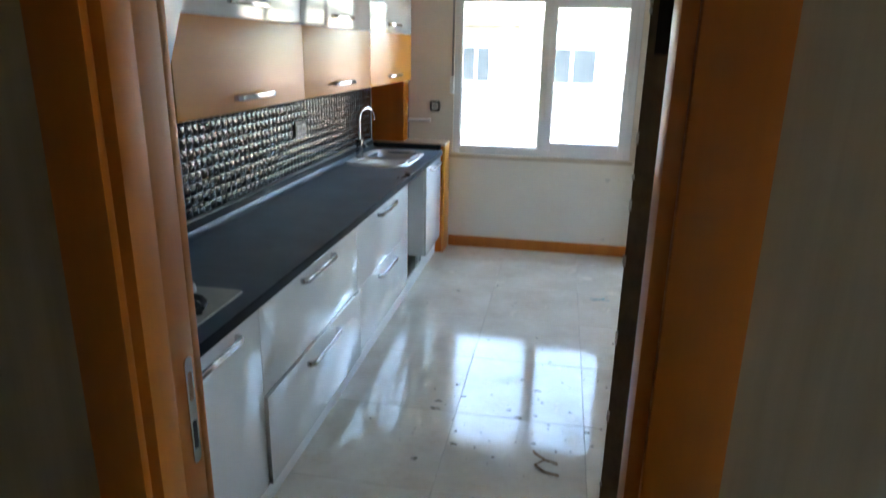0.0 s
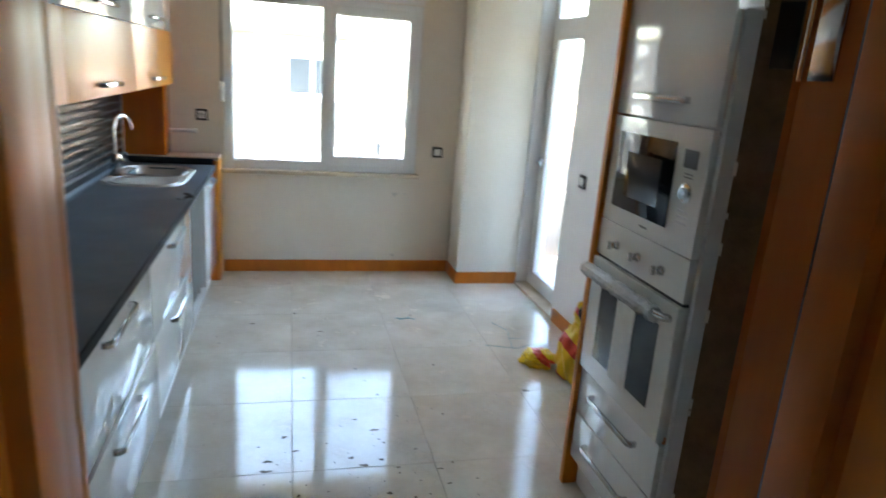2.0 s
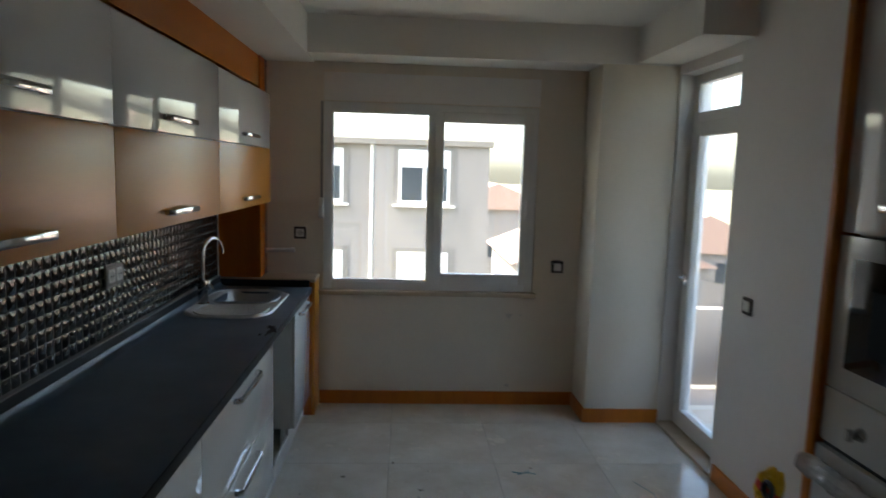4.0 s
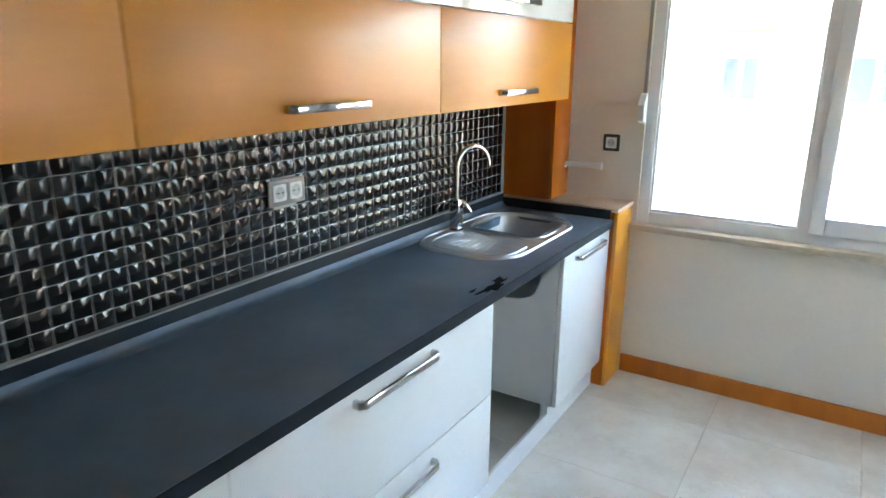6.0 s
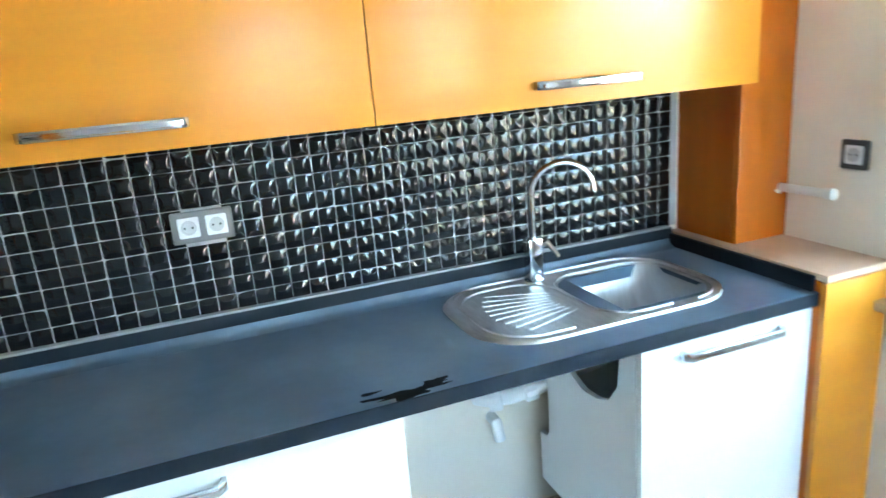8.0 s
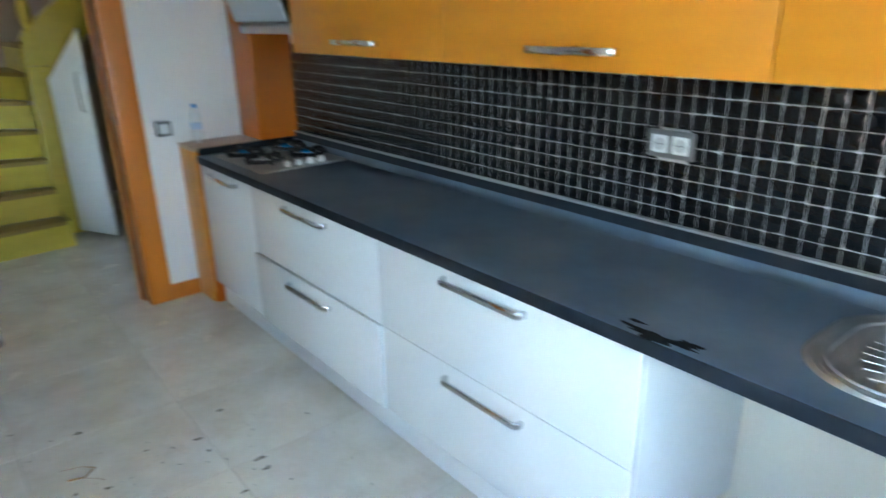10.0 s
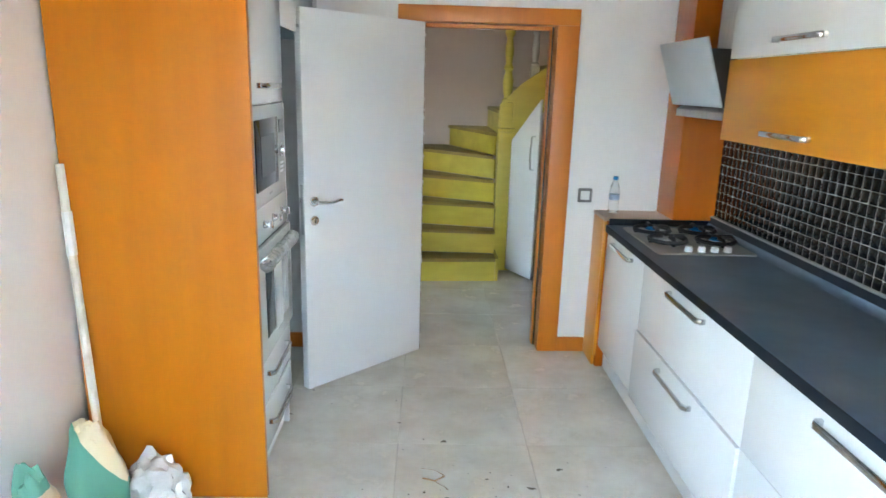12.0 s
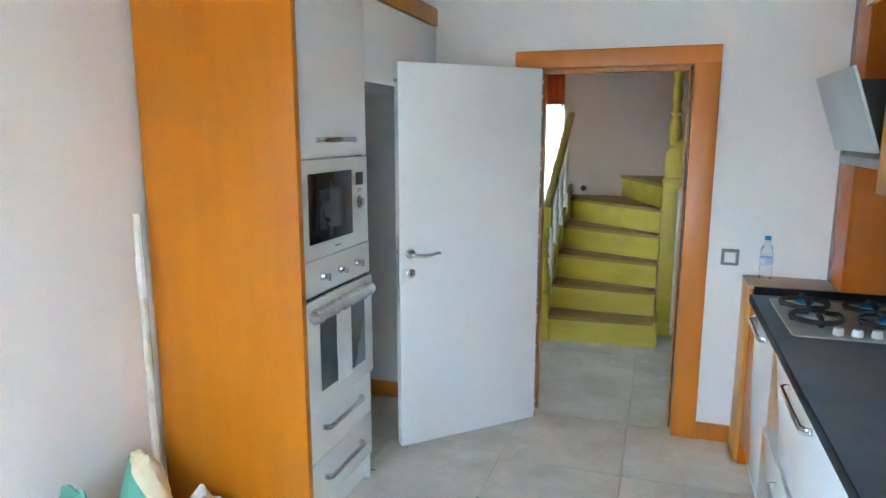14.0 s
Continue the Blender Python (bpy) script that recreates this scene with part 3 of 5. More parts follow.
part("bottom", box(0.06, 0.578, 3.748, 4.287, 0.14, 0.158), WHITE_BOARD, sink_cabinet)
front_panel(sink_cabinet, "door", 3.73, 4.305, 0.14, 0.845, GLOSS_WHITE, hz=0.808)
for x, y in ((0.14, 3.78), (0.52, 3.78), (0.14, 4.25), (0.52, 4.25)):
    part("foot", lathe([(0.022, 0), (0.022, 0.012), (0.014, 0.018), (0.014, 0.14)], (x, y, 0), seg=14), PVC, sink_cabinet, "white plastic adjustable foot")
kick = thing("plinth", (0.55, 0.3, 0), "white plinth board under the kitchen units", "plinth", "", "")
part("board", box(0.545, 0.56, 0.245, 4.305, 0, 0.10), WHITE_BOARD, kick, "", 0.001)
part("upper_board", box(0.545, 0.56, 0.245, 3.105, 0.10, 0.138), WHITE_BOARD, kick)
part("upper_board", box(0.545, 0.56, 3.73, 4.305, 0.10, 0.138), WHITE_BOARD, kick)

# orange end casings
for y0, y1, x1, z1, nm in ((0.0, 0.243, 0.626, 0.932, "door wall"), (4.308, WY, 0.635, 0.94, "window wall")):
    c = thing("end_casing", (0.3, y0, 0), "low orange veneered casing closing the units at the " + nm, "end casing", "end casings")
    part("body", box(-0.004, x1 - 0.02, y0 + 0.001, y1 - 0.001, 0, z1 - 0.022), ORANGE_DEEP, c)
    part("top", box(-0.004, x1, y0 + 0.001, y1 - 0.001, z1 - 0.02, z1), PALE_TOP, c, "pale brown top board", 0.002)
    part("front", box(x1 - 0.02, x1 - 0.002, y0 + 0.002, y1 - 0.03, 0.0, z1 - 0.024), ORANGE_GLOSS, c, "", 0.002)
    part("front_strip", box(x1 - 0.02, x1 - 0.004, y1 - 0.027, y1 - 0.002, 0.07, z1 - 0.024), ORANGE_GLOSS, c, "", 0.002)
for y0, y1, x1 in ((0.0, 0.275, 0.24), (4.345, WY, 0.27)):
    z0 = 0.932 if y0 == 0 else 0.94
    c = thing("duct_casing", (0.1, y0, z0), "tall orange veneered casing standing on the end casing", "duct casing", "duct casings")
    part("front", box(x1 - 0.018, x1, y0 + 0.001, y1, z0, 2.385), ORANGE_DEEP, c, "", 0.002)
    ya, yb = (y1 - 0.018, y1) if y0 == 0 else (y0, y0 + 0.018)
    part("side", box(-0.004, x1 - 0.018, ya, yb, z0, 2.385), ORANGE_DEEP, c)

# worktop
worktop = thing("worktop", (0.3, 2.2, 0.85), "dull charcoal laminate worktop, dusty and scratched, with upstand", "worktop")
WT0, WT1 = 0.246, 4.306
def framed_slab(x0, x1, y0, y1, hx0, hx1, hy0, hy1, z0, z1):
    """A slab with one rectangular cut-out."""
    bm = bmesh.new()
    out, cut = ((x0, y0), (x1, y0), (x1, y1), (x0, y1)), ((hx0, hy0), (hx1, hy0), (hx1, hy1), (hx0, hy1))
    lo, li, ho, hi = [[bm.verts.new((x, y, z)) for x, y in c] for c, z in ((out, z0), (cut, z0), (out, z1), (cut, z1))]
    for k in range(4):
        j = (k + 1) % 4
        bm.faces.new((ho[k], ho[j], hi[j], hi[k]))
        bm.faces.new((lo[k], li[k], li[j], lo[j]))
        bm.faces.new((lo[k], lo[j], ho[j], ho[k]))
        bm.faces.new((li[k], hi[k], hi[j], li[j]))
    return bm


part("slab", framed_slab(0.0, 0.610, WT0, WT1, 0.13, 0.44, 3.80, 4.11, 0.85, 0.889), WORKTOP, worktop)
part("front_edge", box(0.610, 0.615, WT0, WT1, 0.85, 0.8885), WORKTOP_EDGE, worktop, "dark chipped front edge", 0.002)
part("cove", prism([(0.018, 0.8885), (0.058, 0.8893), (0.040, 0.894), (0.028, 0.903), (0.0225, 0.916), (0.018, 0.916)], "y", WT0 + 0.015, WT1 - 0.015), WORKTOP, worktop, "", 0, 2, True)
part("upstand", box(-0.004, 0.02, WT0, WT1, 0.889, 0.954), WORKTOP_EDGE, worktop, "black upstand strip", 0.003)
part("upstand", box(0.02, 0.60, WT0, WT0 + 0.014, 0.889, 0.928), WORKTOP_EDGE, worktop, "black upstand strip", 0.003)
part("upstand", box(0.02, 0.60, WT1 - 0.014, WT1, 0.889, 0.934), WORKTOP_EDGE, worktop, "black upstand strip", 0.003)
part("upstand_cap", box(-0.003, 0.021, WT0 + 0.014, WT1 - 0.014, 0.954, 0.9605), RUBBER, worktop, "grey plastic edge strip")


def blob(cx, cy, lx, ly, z, seed, n=26, rough=0.35):
    r = random.Random(seed)
    k1, k2 = r.random() * 6, r.random() * 6
    pts = []
    for i in range(n):
        a = 2 * math.pi * i / n
        s = 1 + rough * (0.5 * math.sin(3 * a + k1) + 0.35 * math.sin(7 * a + k2) + 0.5 * (r.random() - 0.5))
        pts.append((cx + lx * s * math.cos(a), cy + ly * s * math.sin(a)))
    return pts


st = prism(blob(0.588, 3.13, 0.018, 0.075, 0, 3, 30, 0.7), "z", 0.888, 0.8905)
prism(blob(0.568, 3.20, 0.016, 0.026, 0, 8, 20, 0.7), "z", 0.888, 0.8904, st)
prism(blob(0.55, 3.05, 0.006, 0.02, 0, 9, 14, 0.5), "z", 0.888, 0.8904, st)
part("burn_mark", st, WET, worktop, "black ragged stain at the front edge")

# sink and tap
sink = thing("sink", (0.29, 3.8, 0.889), "oval stainless steel inset sink with a drainer", "sink")
outer, inner = rounded(0.045, 0.515, 3.365, 4.16, 0.165, 8), rounded(0.115, 0.462, 3.745, 4.112, 0.10, 8)
bm = bmesh.new()


def ring(pts, z):
    return [bm.verts.new((x, y, z)) for x, y in pts]


def lerp(a, b, f):
    return [(p[0] + f * (q[0] - p[0]), p[1] + f * (q[1] - p[1])) for p, q in zip(a, b)]


low_in = [(0.285 + 0.86 * (x - 0.285), 3.93 + 0.86 * (y - 3.93)) for x, y in inner]
rings = [ring(outer, 0.889), ring(lerp(outer, inner, 0.02), 0.8935), ring(lerp(outer, inner, 0.05), 0.8962), ring(lerp(outer, inner, 0.075), 0.8925), ring(lerp(outer, inner, 0.10), 0.8950), ring(lerp(outer, inner, 0.13), 0.8915), ring(lerp(outer, inner, 0.95), 0.8915), ring(inner, 0.888), ring(lerp(inner, low_in, 0.6), 0.80), ring(low_in, 0.745), ring([(0.285 + 0.1 * (x - 0.285), 3.93 + 0.1 * (y - 3.93)) for x, y in inner], 0.738)]
for lo, hi in zip(rings, rings[1:]):
    for k in range(len(lo)):
        bm.faces.new((lo[k], lo[(k + 1) % len(lo)], hi[(k + 1) % len(lo)], hi[k]))
bm.faces.new(rings[-1])
part("basin", bm, STEEL, sink, "", 0, 2, True)
part("bowl_rim", tube([(x, y, 0.8925) for x, y in rounded(0.103, 0.474, 3.732, 4.125, 0.108, 8)] + [(0.474, 3.93, 0.8925)], 0.004, 6, None), STEEL, sink, "", 0, 2, True)
part("drainer_rim", tube([(x, y, 0.8915) for x, y in rounded(0.095, 0.475, 3.41, 3.735, 0.13, 8)][9:] + [(0.475, 3.62, 0.8915)], 0.005, 6), STEEL, sink, "", 0, 2, True)
for k in range(9):
    t = (k - 4) / 4
    p0, p1 = (0.29 + 0.075 * t, 3.70 - 0.03 * (1 - t * t), 0.8912), (0.285 + 0.145 * t, 3.465 + 0.05 * t * t, 0.8916)
    part("drainer_rib", tube([p0, [(u + v) / 2 for u, v in zip(p0, p1)], p1], [0.0010, 0.0018, 0.0016], 6), STEEL, sink, "", 0, 2, True)
waste = part("waste", lathe([(0.045, 0), (0.045, 0.003), (0.03, 0.004), (0.02, 0.002)], (0.285, 3.93, 0.738)), CHROME, sink, "chrome waste fitting", 0, 2, True)
trap = thing("waste_pipe", (0.2, 3.6, 0.7), "white plastic waste pipe and trap under the sink", "waste pipe")
part("pipe", tube([(-0.005, 3.52, 0.485), (0.04, 3.55, 0.49), (0.07, 3.62, 0.50), (0.085, 3.72, 0.52), (0.10, 3.82, 0.55), (0.18, 3.92, 0.62), (0.27, 3.93, 0.70), (0.285, 3.93, 0.738)], 0.026, 12), PVC, trap, "", 0, 2, True)
part("nut", lathe([(0.036, 0), (0.036, 0.04), (0.03, 0.045)], (0.045, 3.545, 0.488), (0.35, 0.9, 0.1), 12), PVC, trap)
part("nut", lathe([(0.036, 0), (0.036, 0.04)], (0.08, 3.66, 0.508), (0.15, 0.97, 0.2), 12), PVC, trap)
part("valve", tube([(-0.005, 3.57, 0.40), (0.04, 3.57, 0.40), (0.05, 3.57, 0.37), (0.05, 3.575, 0.34)], 0.02, 12), PVC, trap, "", 0, 2, True)
tap = thing("kitchen_tap", (0.085, 3.715, 0.889), "chrome kitchen tap with a tall curved spout", "tap")
part("body", box(0.062, 0.108, 3.692, 3.738, 0.889, 1.03), CHROME, tap, "", 0.006)
sp = [(0.085, 3.715, 1.025 + 0.14 * k / 5) for k in range(6)]
for k in range(1, 13):
    a = radians(15.2 * k)
    sp.append((0.085 + 0.3 * 0.1 * (1 - math.cos(a)), 3.715 + 0.95 * 0.1 * (1 - math.cos(a)), 1.165 + 0.095 * math.sin(a)))
part("spout", tube(sp, 0.0105, 12, None, 0.6), CHROME, tap, "", 0, 2, True)
part("lever", tube([(0.085, 3.735, 1.0), (0.095, 3.76, 1.01), (0.11, 3.775, 0.985), (0.12, 3.785, 0.965)], [0.014, 0.012, 0.008, 0.007], 8), CHROME, tap, "", 0, 2, True)
part("base_ring", lathe([(0.033, 0), (0.033, 0.006), (0.028, 0.009)], (0.085, 3.715, 0.889)), CHROME, tap, "", 0, 2, True)

# gas hob
hob = thing("gas_hob", (0.3, 0.65, 0.889), "four-burner steel gas hob with protective blue film", "gas hob")
part("plate", prism(rounded(0.055, 0.545, 0.33, 0.925, 0.02, 4), "z", 0.889, 0.896), HOB_PLATE, hob, "", 0.002, 1)
for bx, by, r in ((0.17, 0.46, 0.042), (0.42, 0.46, 0.036), (0.17, 0.70, 0.036), (0.42, 0.70, 0.05)):
    br = part("burner", lathe([(r, 0), (r, 0.012), (r * 0.8, 0.014), (r * 0.8, 0.02)], (bx, by, 0.896)), STEEL, hob, "", 0, 2, True)
    part("burner_cap", lathe([(r * 0.98, 0), (r * 0.98, 0.006), (r * 0.8, 0.009)], (bx, by, 0.916)), WRAP if r > 0.045 else BLUE_FILM, br, "burner cap under crumpled film", 0, 2, True)
    g = bmesh.new()
    for a in (0, 90, 180, 270):
        ca, sa = math.cos(radians(a)), math.sin(radians(a))
        tube([(bx + 0.088 * ca, by + 0.088 * sa, 0.897), (bx + 0.088 * ca, by + 0.088 * sa, 0.926), (bx + 0.078 * ca, by + 0.078 * sa, 0.932), (bx + 0.03 * ca, by + 0.03 * sa, 0.932)], 0.0105, 6, g)
    ringp = [(bx + 0.095 * math.cos(radians(30 * k)), by + 0.095 * math.sin(radians(30 * k)), 0.915) for k in range(13)]
    tube(ringp, 0.0105, 6, g)
    part("pan_support", g, IRON, hob, "black cast-iron pan support", 0, 2, True)
for k in range(4):
    part("knob", lathe([(0.019, 0), (0.019, 0.012), (0.016, 0.026), (0.010, 0.028)], (0.184 + 0.0645 * k, 0.872, 0.896), seg=16), KNOB, hob, "white control knob", 0, 2, True)

# wall cabinets
UY = (0.962, 2.062, 3.187, 4.343)
for y0, y1 in zip(UY, UY[1:]):
    uc = thing("wall_cabinet", (0.15, (y0 + y1) / 2, 1.445), "wall cabinet with glossy orange lower and white upper flap", "wall cabinet", "wall cabinets")
    carcass(uc, 0.0, 0.313, y0, y1, 1.447, 2.14, ORANGE)
    part("shelf", box(0.008, 0.31, y0 + 0.018, y1 - 0.018, 1.782, 1.80), WHITE_BOARD, uc)
    front_panel(uc, "lower_flap", y0, y1, 1.445, 1.792, ORANGE_GLOSS, 0.335, "glossy orange wood-grain flap", 1.50, 0.32)
    front_panel(uc, "upper_flap", y0, y1, 1.794, 2.14, GLOSS_WHITE, 0.335, "glossy white flap", 1.85, 0.32)
crown = thing("cornice", (0.2, 2, 2.2), "orange veneered filler board above the wall cabinets", "cornice")
part("board", box(0.243, 0.262, 0.277, 4.343, 2.19, 2.385), ORANGE, crown)
# dark brown board paints in the shade of the gap under the cornice
part("recess_board", box(0.10, 0.115, 0.277, 4.335, 2.14, 2.19), BROWN_MARK_AND_SHADE, crown, "recessed strip, coloured dark for the shade in the gap")

# cooker hood
hood = thing("cooker_hood", (0.2, 0.64, 1.6), "slanted cooker hood with a pale glass front", "cooker hood")
HY0, HY1 = 0.33, 0.93
part("glass_front", prism([(0.428, 1.893), (0.437, 1.887), (0.335, 1.583), (0.326, 1.589)], "y", HY0, HY1), HOOD_GLASS, hood, "pale grey glass panel", 0.0015, 1)
part("body", prism([(0.0, 1.62), (0.20, 1.56), (0.315, 1.525), (0.318, 1.562), (0.25, 1.61), (0.21, 1.845), (0.0, 1.845)], "y", HY0 + 0.02, HY1 - 0.02), STEEL, hood, "brushed steel body", 0.003)
# added black wedge stands in for the dark gap between glass and body
part("light_housing", prism([(0.253, 1.615), (0.312, 1.578), (0.402, 1.845), (0.214, 1.842)], "y", HY0 + 0.035, HY1 - 0.035), BLACK, hood, "black wedge standing in for the dark gap behind the glass")
part("filter", prism([(0.03, 1.609), (0.2, 1.558), (0.2, 1.554), (0.03, 1.605)], "y", HY0 + 0.06, HY1 - 0.06), IRON, hood, "dark grease filter")
part("chimney", box(0.0, 0.2, 0.5, 0.76, 1.84, 2.385), STEEL, hood, "", 0.002)

# ---- tall unit with oven on the right wall ----
TF, TY0, TY1 = 2.305, 0.962, 1.55
tower = thing("tall_cabinet", (2.6, 1.25, 0), "tall oven cabinet with orange side panel and white fronts", "tall cabinet")
part("side_panel", box(2.285, WX - 0.017, TY1, TY1 + 0.03, 0, 2.245), ORANGE, tower, "orange wood-grain side panel", 0.002)
part("side_panel", box(TF + 0.02, WX - 0.017, TY0 - 0.018, TY0, 0, 2.245), WHITE_BOARD, tower)
for z in (0.14, 0.55, 1.02, 1.17, 1.55, 2.225):
    part("shelf", box(TF + 0.05, WX - 0.03, TY0, TY1, z, z + 0.016), WHITE_BOARD, tower)
part("back", box(WX - 0.03, WX - 0.018, TY0, TY1, 0.14, 2.24), WHITE_BOARD, tower)
front_panel(tower, "upper_door", TY0, TY1, 1.562, 2.24, GLOSS_WHITE, TF, "glossy white door", 1.63, 0.30, -1)
front_panel(tower, "drawer_front", TY0, TY1, 0.348, 0.55, GLOSS_WHITE, TF, "", 0.475, 0.34, -1)
front_panel(tower, "drawer_front", TY0, TY1, 0.14, 0.344, GLOSS_WHITE, TF, "", 0.255, 0.34, -1)
part("plinth", box(TF + 0.045, TF + 0.06, TY0, TY1, 0, 0.138), WHITE_BOARD, tower, "white plinth")

micro = thing("microwave_oven", (2.5, 1.25, 1.19), "built-in white microwave with a dark glass door", "microwave")
part("body", box(TF + 0.02, TF + 0.42, TY0 + 0.02, TY1 - 0.02, 1.19, 1.54), APPLIANCE, micro)
part("front_frame", box(TF - 0.004, TF + 0.02, TY0 + 0.003, TY1 - 0.003, 1.175, 1.557), APPLIANCE, micro, "", 0.003)
mwd = part("door_glass", box(TF - 0.009, TF - 0.004, 1.125, 1.485, 1.235, 1.505), DARK_GLASS, micro, "dark glass door", 0.002)
part("inner_window", box(TF - 0.0105, TF - 0.009, 1.19, 1.41, 1.285, 1.44), MESH_GLASS, mwd, "grey see-through mesh window")
part("display", box(TF - 0.007, TF - 0.004, 1.012, 1.08, 1.435, 1.49), BLACK, micro, "black display")
part("dial", lathe([(0.03, 0), (0.03, 0.004), (0.019, 0.006), (0.017, 0.018)], (TF - 0.004, 1.047, 1.36), (-1, 0, 0)), CHROME, micro, "chrome dial with black ring", 0, 2, True)
for k in range(3):
    part("button", box(TF - 0.006, TF - 0.004, 1.02, 1.075, 1.30 - 0.018 * k, 1.308 - 0.018 * k), STEEL, micro)
for z in (1.405, 1.415):
    part("print_bar", box(TF - 0.0046, TF - 0.004, 1.025, 1.07, z, z + 0.004), SOCKET_FRAME, micro, "small unreadable print")
part("maker_mark", box(TF - 0.0046, TF - 0.004, 1.23, 1.28, 1.20, 1.208), SOCKET_FRAME, micro, "small grey mark")

oven = thing("built_in_oven", (2.5, 1.25, 0.56), "built-in white oven, handle still wrapped in clear plastic", "oven")
part("body", box(TF + 0.02, TF + 0.5, TY0 + 0.02, TY1 - 0.02, 0.57, 1.15), APPLIANCE, oven)
part("control_panel", box(TF - 0.006, TF + 0.02, TY0 + 0.002, TY1 - 0.002, 1.034, 1.172), APPLIANCE, oven, "", 0.003)
for y in (1.10, 1.25, 1.40):
    k = part("knob", lathe([(0.016, 0), (0.016, 0.006), (0.013, 0.009), (0.011, 0.020)], (TF - 0.006, y, 1.10), (-1, 0, 0)), CHROME, oven, "chrome control knob", 0, 2, True)
    part("grip", box(TF - 0.045, TF - 0.03, y - 0.004, y + 0.004, 1.085, 1.115), CHROME, k, "", 0.002)
od = part("oven_door", box(TF - 0.016, TF + 0.015, TY0 + 0.003, TY1 - 0.003, 0.56, 1.022), APPLIANCE, oven, "", 0.004)
part("door_gap", box(TF + 0.0, TF + 0.02, TY0 + 0.006, TY1 - 0.006, 1.0225, 1.0335), BLACK, oven, "dark gap")
part("door_window", box(TF - 0.0185, TF - 0.016, 1.05, 1.45, 0.64, 0.935), OVEN_GLASS, od, "grey oven glass", 0.001)
part("foam_strip", box(TF - 0.022, TF - 0.0186, 1.19, 1.315, 0.625, 0.945), FOAM, od, "white packing strip taped over the glass")
part("door_handle", tube([(TF - 0.016, 1.0, 0.975), (TF - 0.04, 1.0, 0.98), (TF - 0.046, 1.03, 0.98), (TF - 0.048, 1.25, 0.98), (TF - 0.046, 1.47, 0.98), (TF - 0.04, 1.5, 0.98), (TF - 0.016, 1.5, 0.975)], 0.013, 10), CHROME, od, "chrome oven handle", 0, 2, True)
rng = random.Random(11)
bm = bmesh.new()
seg, rows_w = 12, 26
rings = []
for i in range(rows_w):
    y = 1.04 + 0.50 * i / (rows_w - 1)
    rr = 0.021 + 0.007 * rng.random()
    rings.append([bm.verts.new((TF - 0.045 + (rr + 0.003 * rng.random()) * math.cos(2 * math.pi * k / seg), y, 0.973 - 0.003 * rng.random() + (rr + 0.004 * rng.random()) * math.sin(2 * math.pi * k / seg))) for k in range(seg)])
for lo, hi in zip(rings, rings[1:]):
    for k in range(seg):
        bm.faces.new((lo[k], lo[(k + 1) % seg], hi[(k + 1) % seg], hi[k]))
part("plastic_wrap", bm, WRAP_FILM, od, "crumpled clear plastic wrap")

fridge_cab = thing("bridge_cabinet", (2.6, 0.47, 1.88), "glossy white cabinet bridging the empty fridge niche", "wall cabinet")
carcass(fridge_cab, TF + 0.02, WX - 0.017, 0.002, TY0 - 0.02, 1.88, 2.24, WHITE_BOARD)
part("flap", box(TF, TF + 0.019, 0.004, TY0 - 0.002, 1.878, 2.238), GLOSS_WHITE, fridge_cab, "", 0.002)
tc = thing("cornice", (2.6, 0.7, 2.245), "orange veneered filler board above the tall cabinet", "cornice")
part("board", box(TF - 0.01, TF + 0.01, 0.004, TY1 + 0.03, 2.246, 2.34), ORANGE, tc, "", 0.002)
part("side_board", box(TF + 0.01, WX - 0.001, TY1 + 0.01, TY1 + 0.03, 2.246, 2.34), ORANGE, tc)


# ---- sockets and switches ----
def plate(name, at, normal, label, category, frame_m, inner="socket", double=False, w=0.085):
    """A wall plate, built facing -y and turned to its wall."""
    ob = thing(name, (0, 0, 0), label, category)
    W = w * (1.86 if double else 1)
    fr = bmesh.new()
    prism(rounded(-W / 2, W / 2, -w / 2, w / 2, 0.006, 3), "y", -0.009, 0.0, fr)
    part("frame", fr, frame_m, ob, "", 0.0015, 1)
    for cx in ((-0.0355, 0.0355) if double and inner != "switch2" else (0,)):
        if inner == "socket":
            ins = part("insert", prism(rounded(cx - 0.027, cx + 0.027, -0.027, 0.027, 0.004, 3), "y", -0.0125, -0.009), SOCKET, ob, "white socket insert")
            part("cup", lathe([(0.020, 0), (0.020, 0.0012), (0.017, 0.0014), (0.016, 0.0002)], (cx, -0.0125, 0), (0, -1, 0), 20), SOCKET_CUP, ins, "recessed round cup", 0, 2, True)
            for s in (-1, 1):
                part("pin_hole", lathe([(0.003, 0), (0.003, 0.0022)], (cx + s * 0.0095, -0.0125, 0), (0, -1, 0), 8), BLACK, ins)
        else:
            for k, (a, b) in enumerate(((-0.027, -0.0015), (0.0015, 0.027)) if inner == "switch2" else ((-0.027, 0.027),)):
                part("rocker", box(a, b, -0.0135, -0.009, -0.027, 0.027), SOCKET, ob, "white rocker", 0.002)
    ob.matrix_world = pose(*at, 0, 0, {"-y": 0, "+y": 180, "+x": 90, "-x": -90}[normal])
    return ob


plate("double_socket", (0.007, 2.768, 1.211), "+x", "double power socket in a grey frame on the black tiles", "power socket", SOCKET_FRAME, "socket", True)
plate("wall_socket", (0.497, WY, 1.226), "-y", "single power socket in a dark frame", "power socket", DARK_FRAME)
plate("light_switch", (2.32, WY, 1.02), "-y", "single light switch in a dark frame", "light switch", DARK_FRAME, "switch")
plate("double_switch", (WX, 3.17, 1.04), "-x", "double light switch in a dark frame", "light switch", DARK_FRAME, "switch2", False, 0.088)
plate("light_switch", (0.692, 0.0, 1.021), "+y", "single light switch in a grey frame", "light switch", SOCKET_FRAME, "switch")
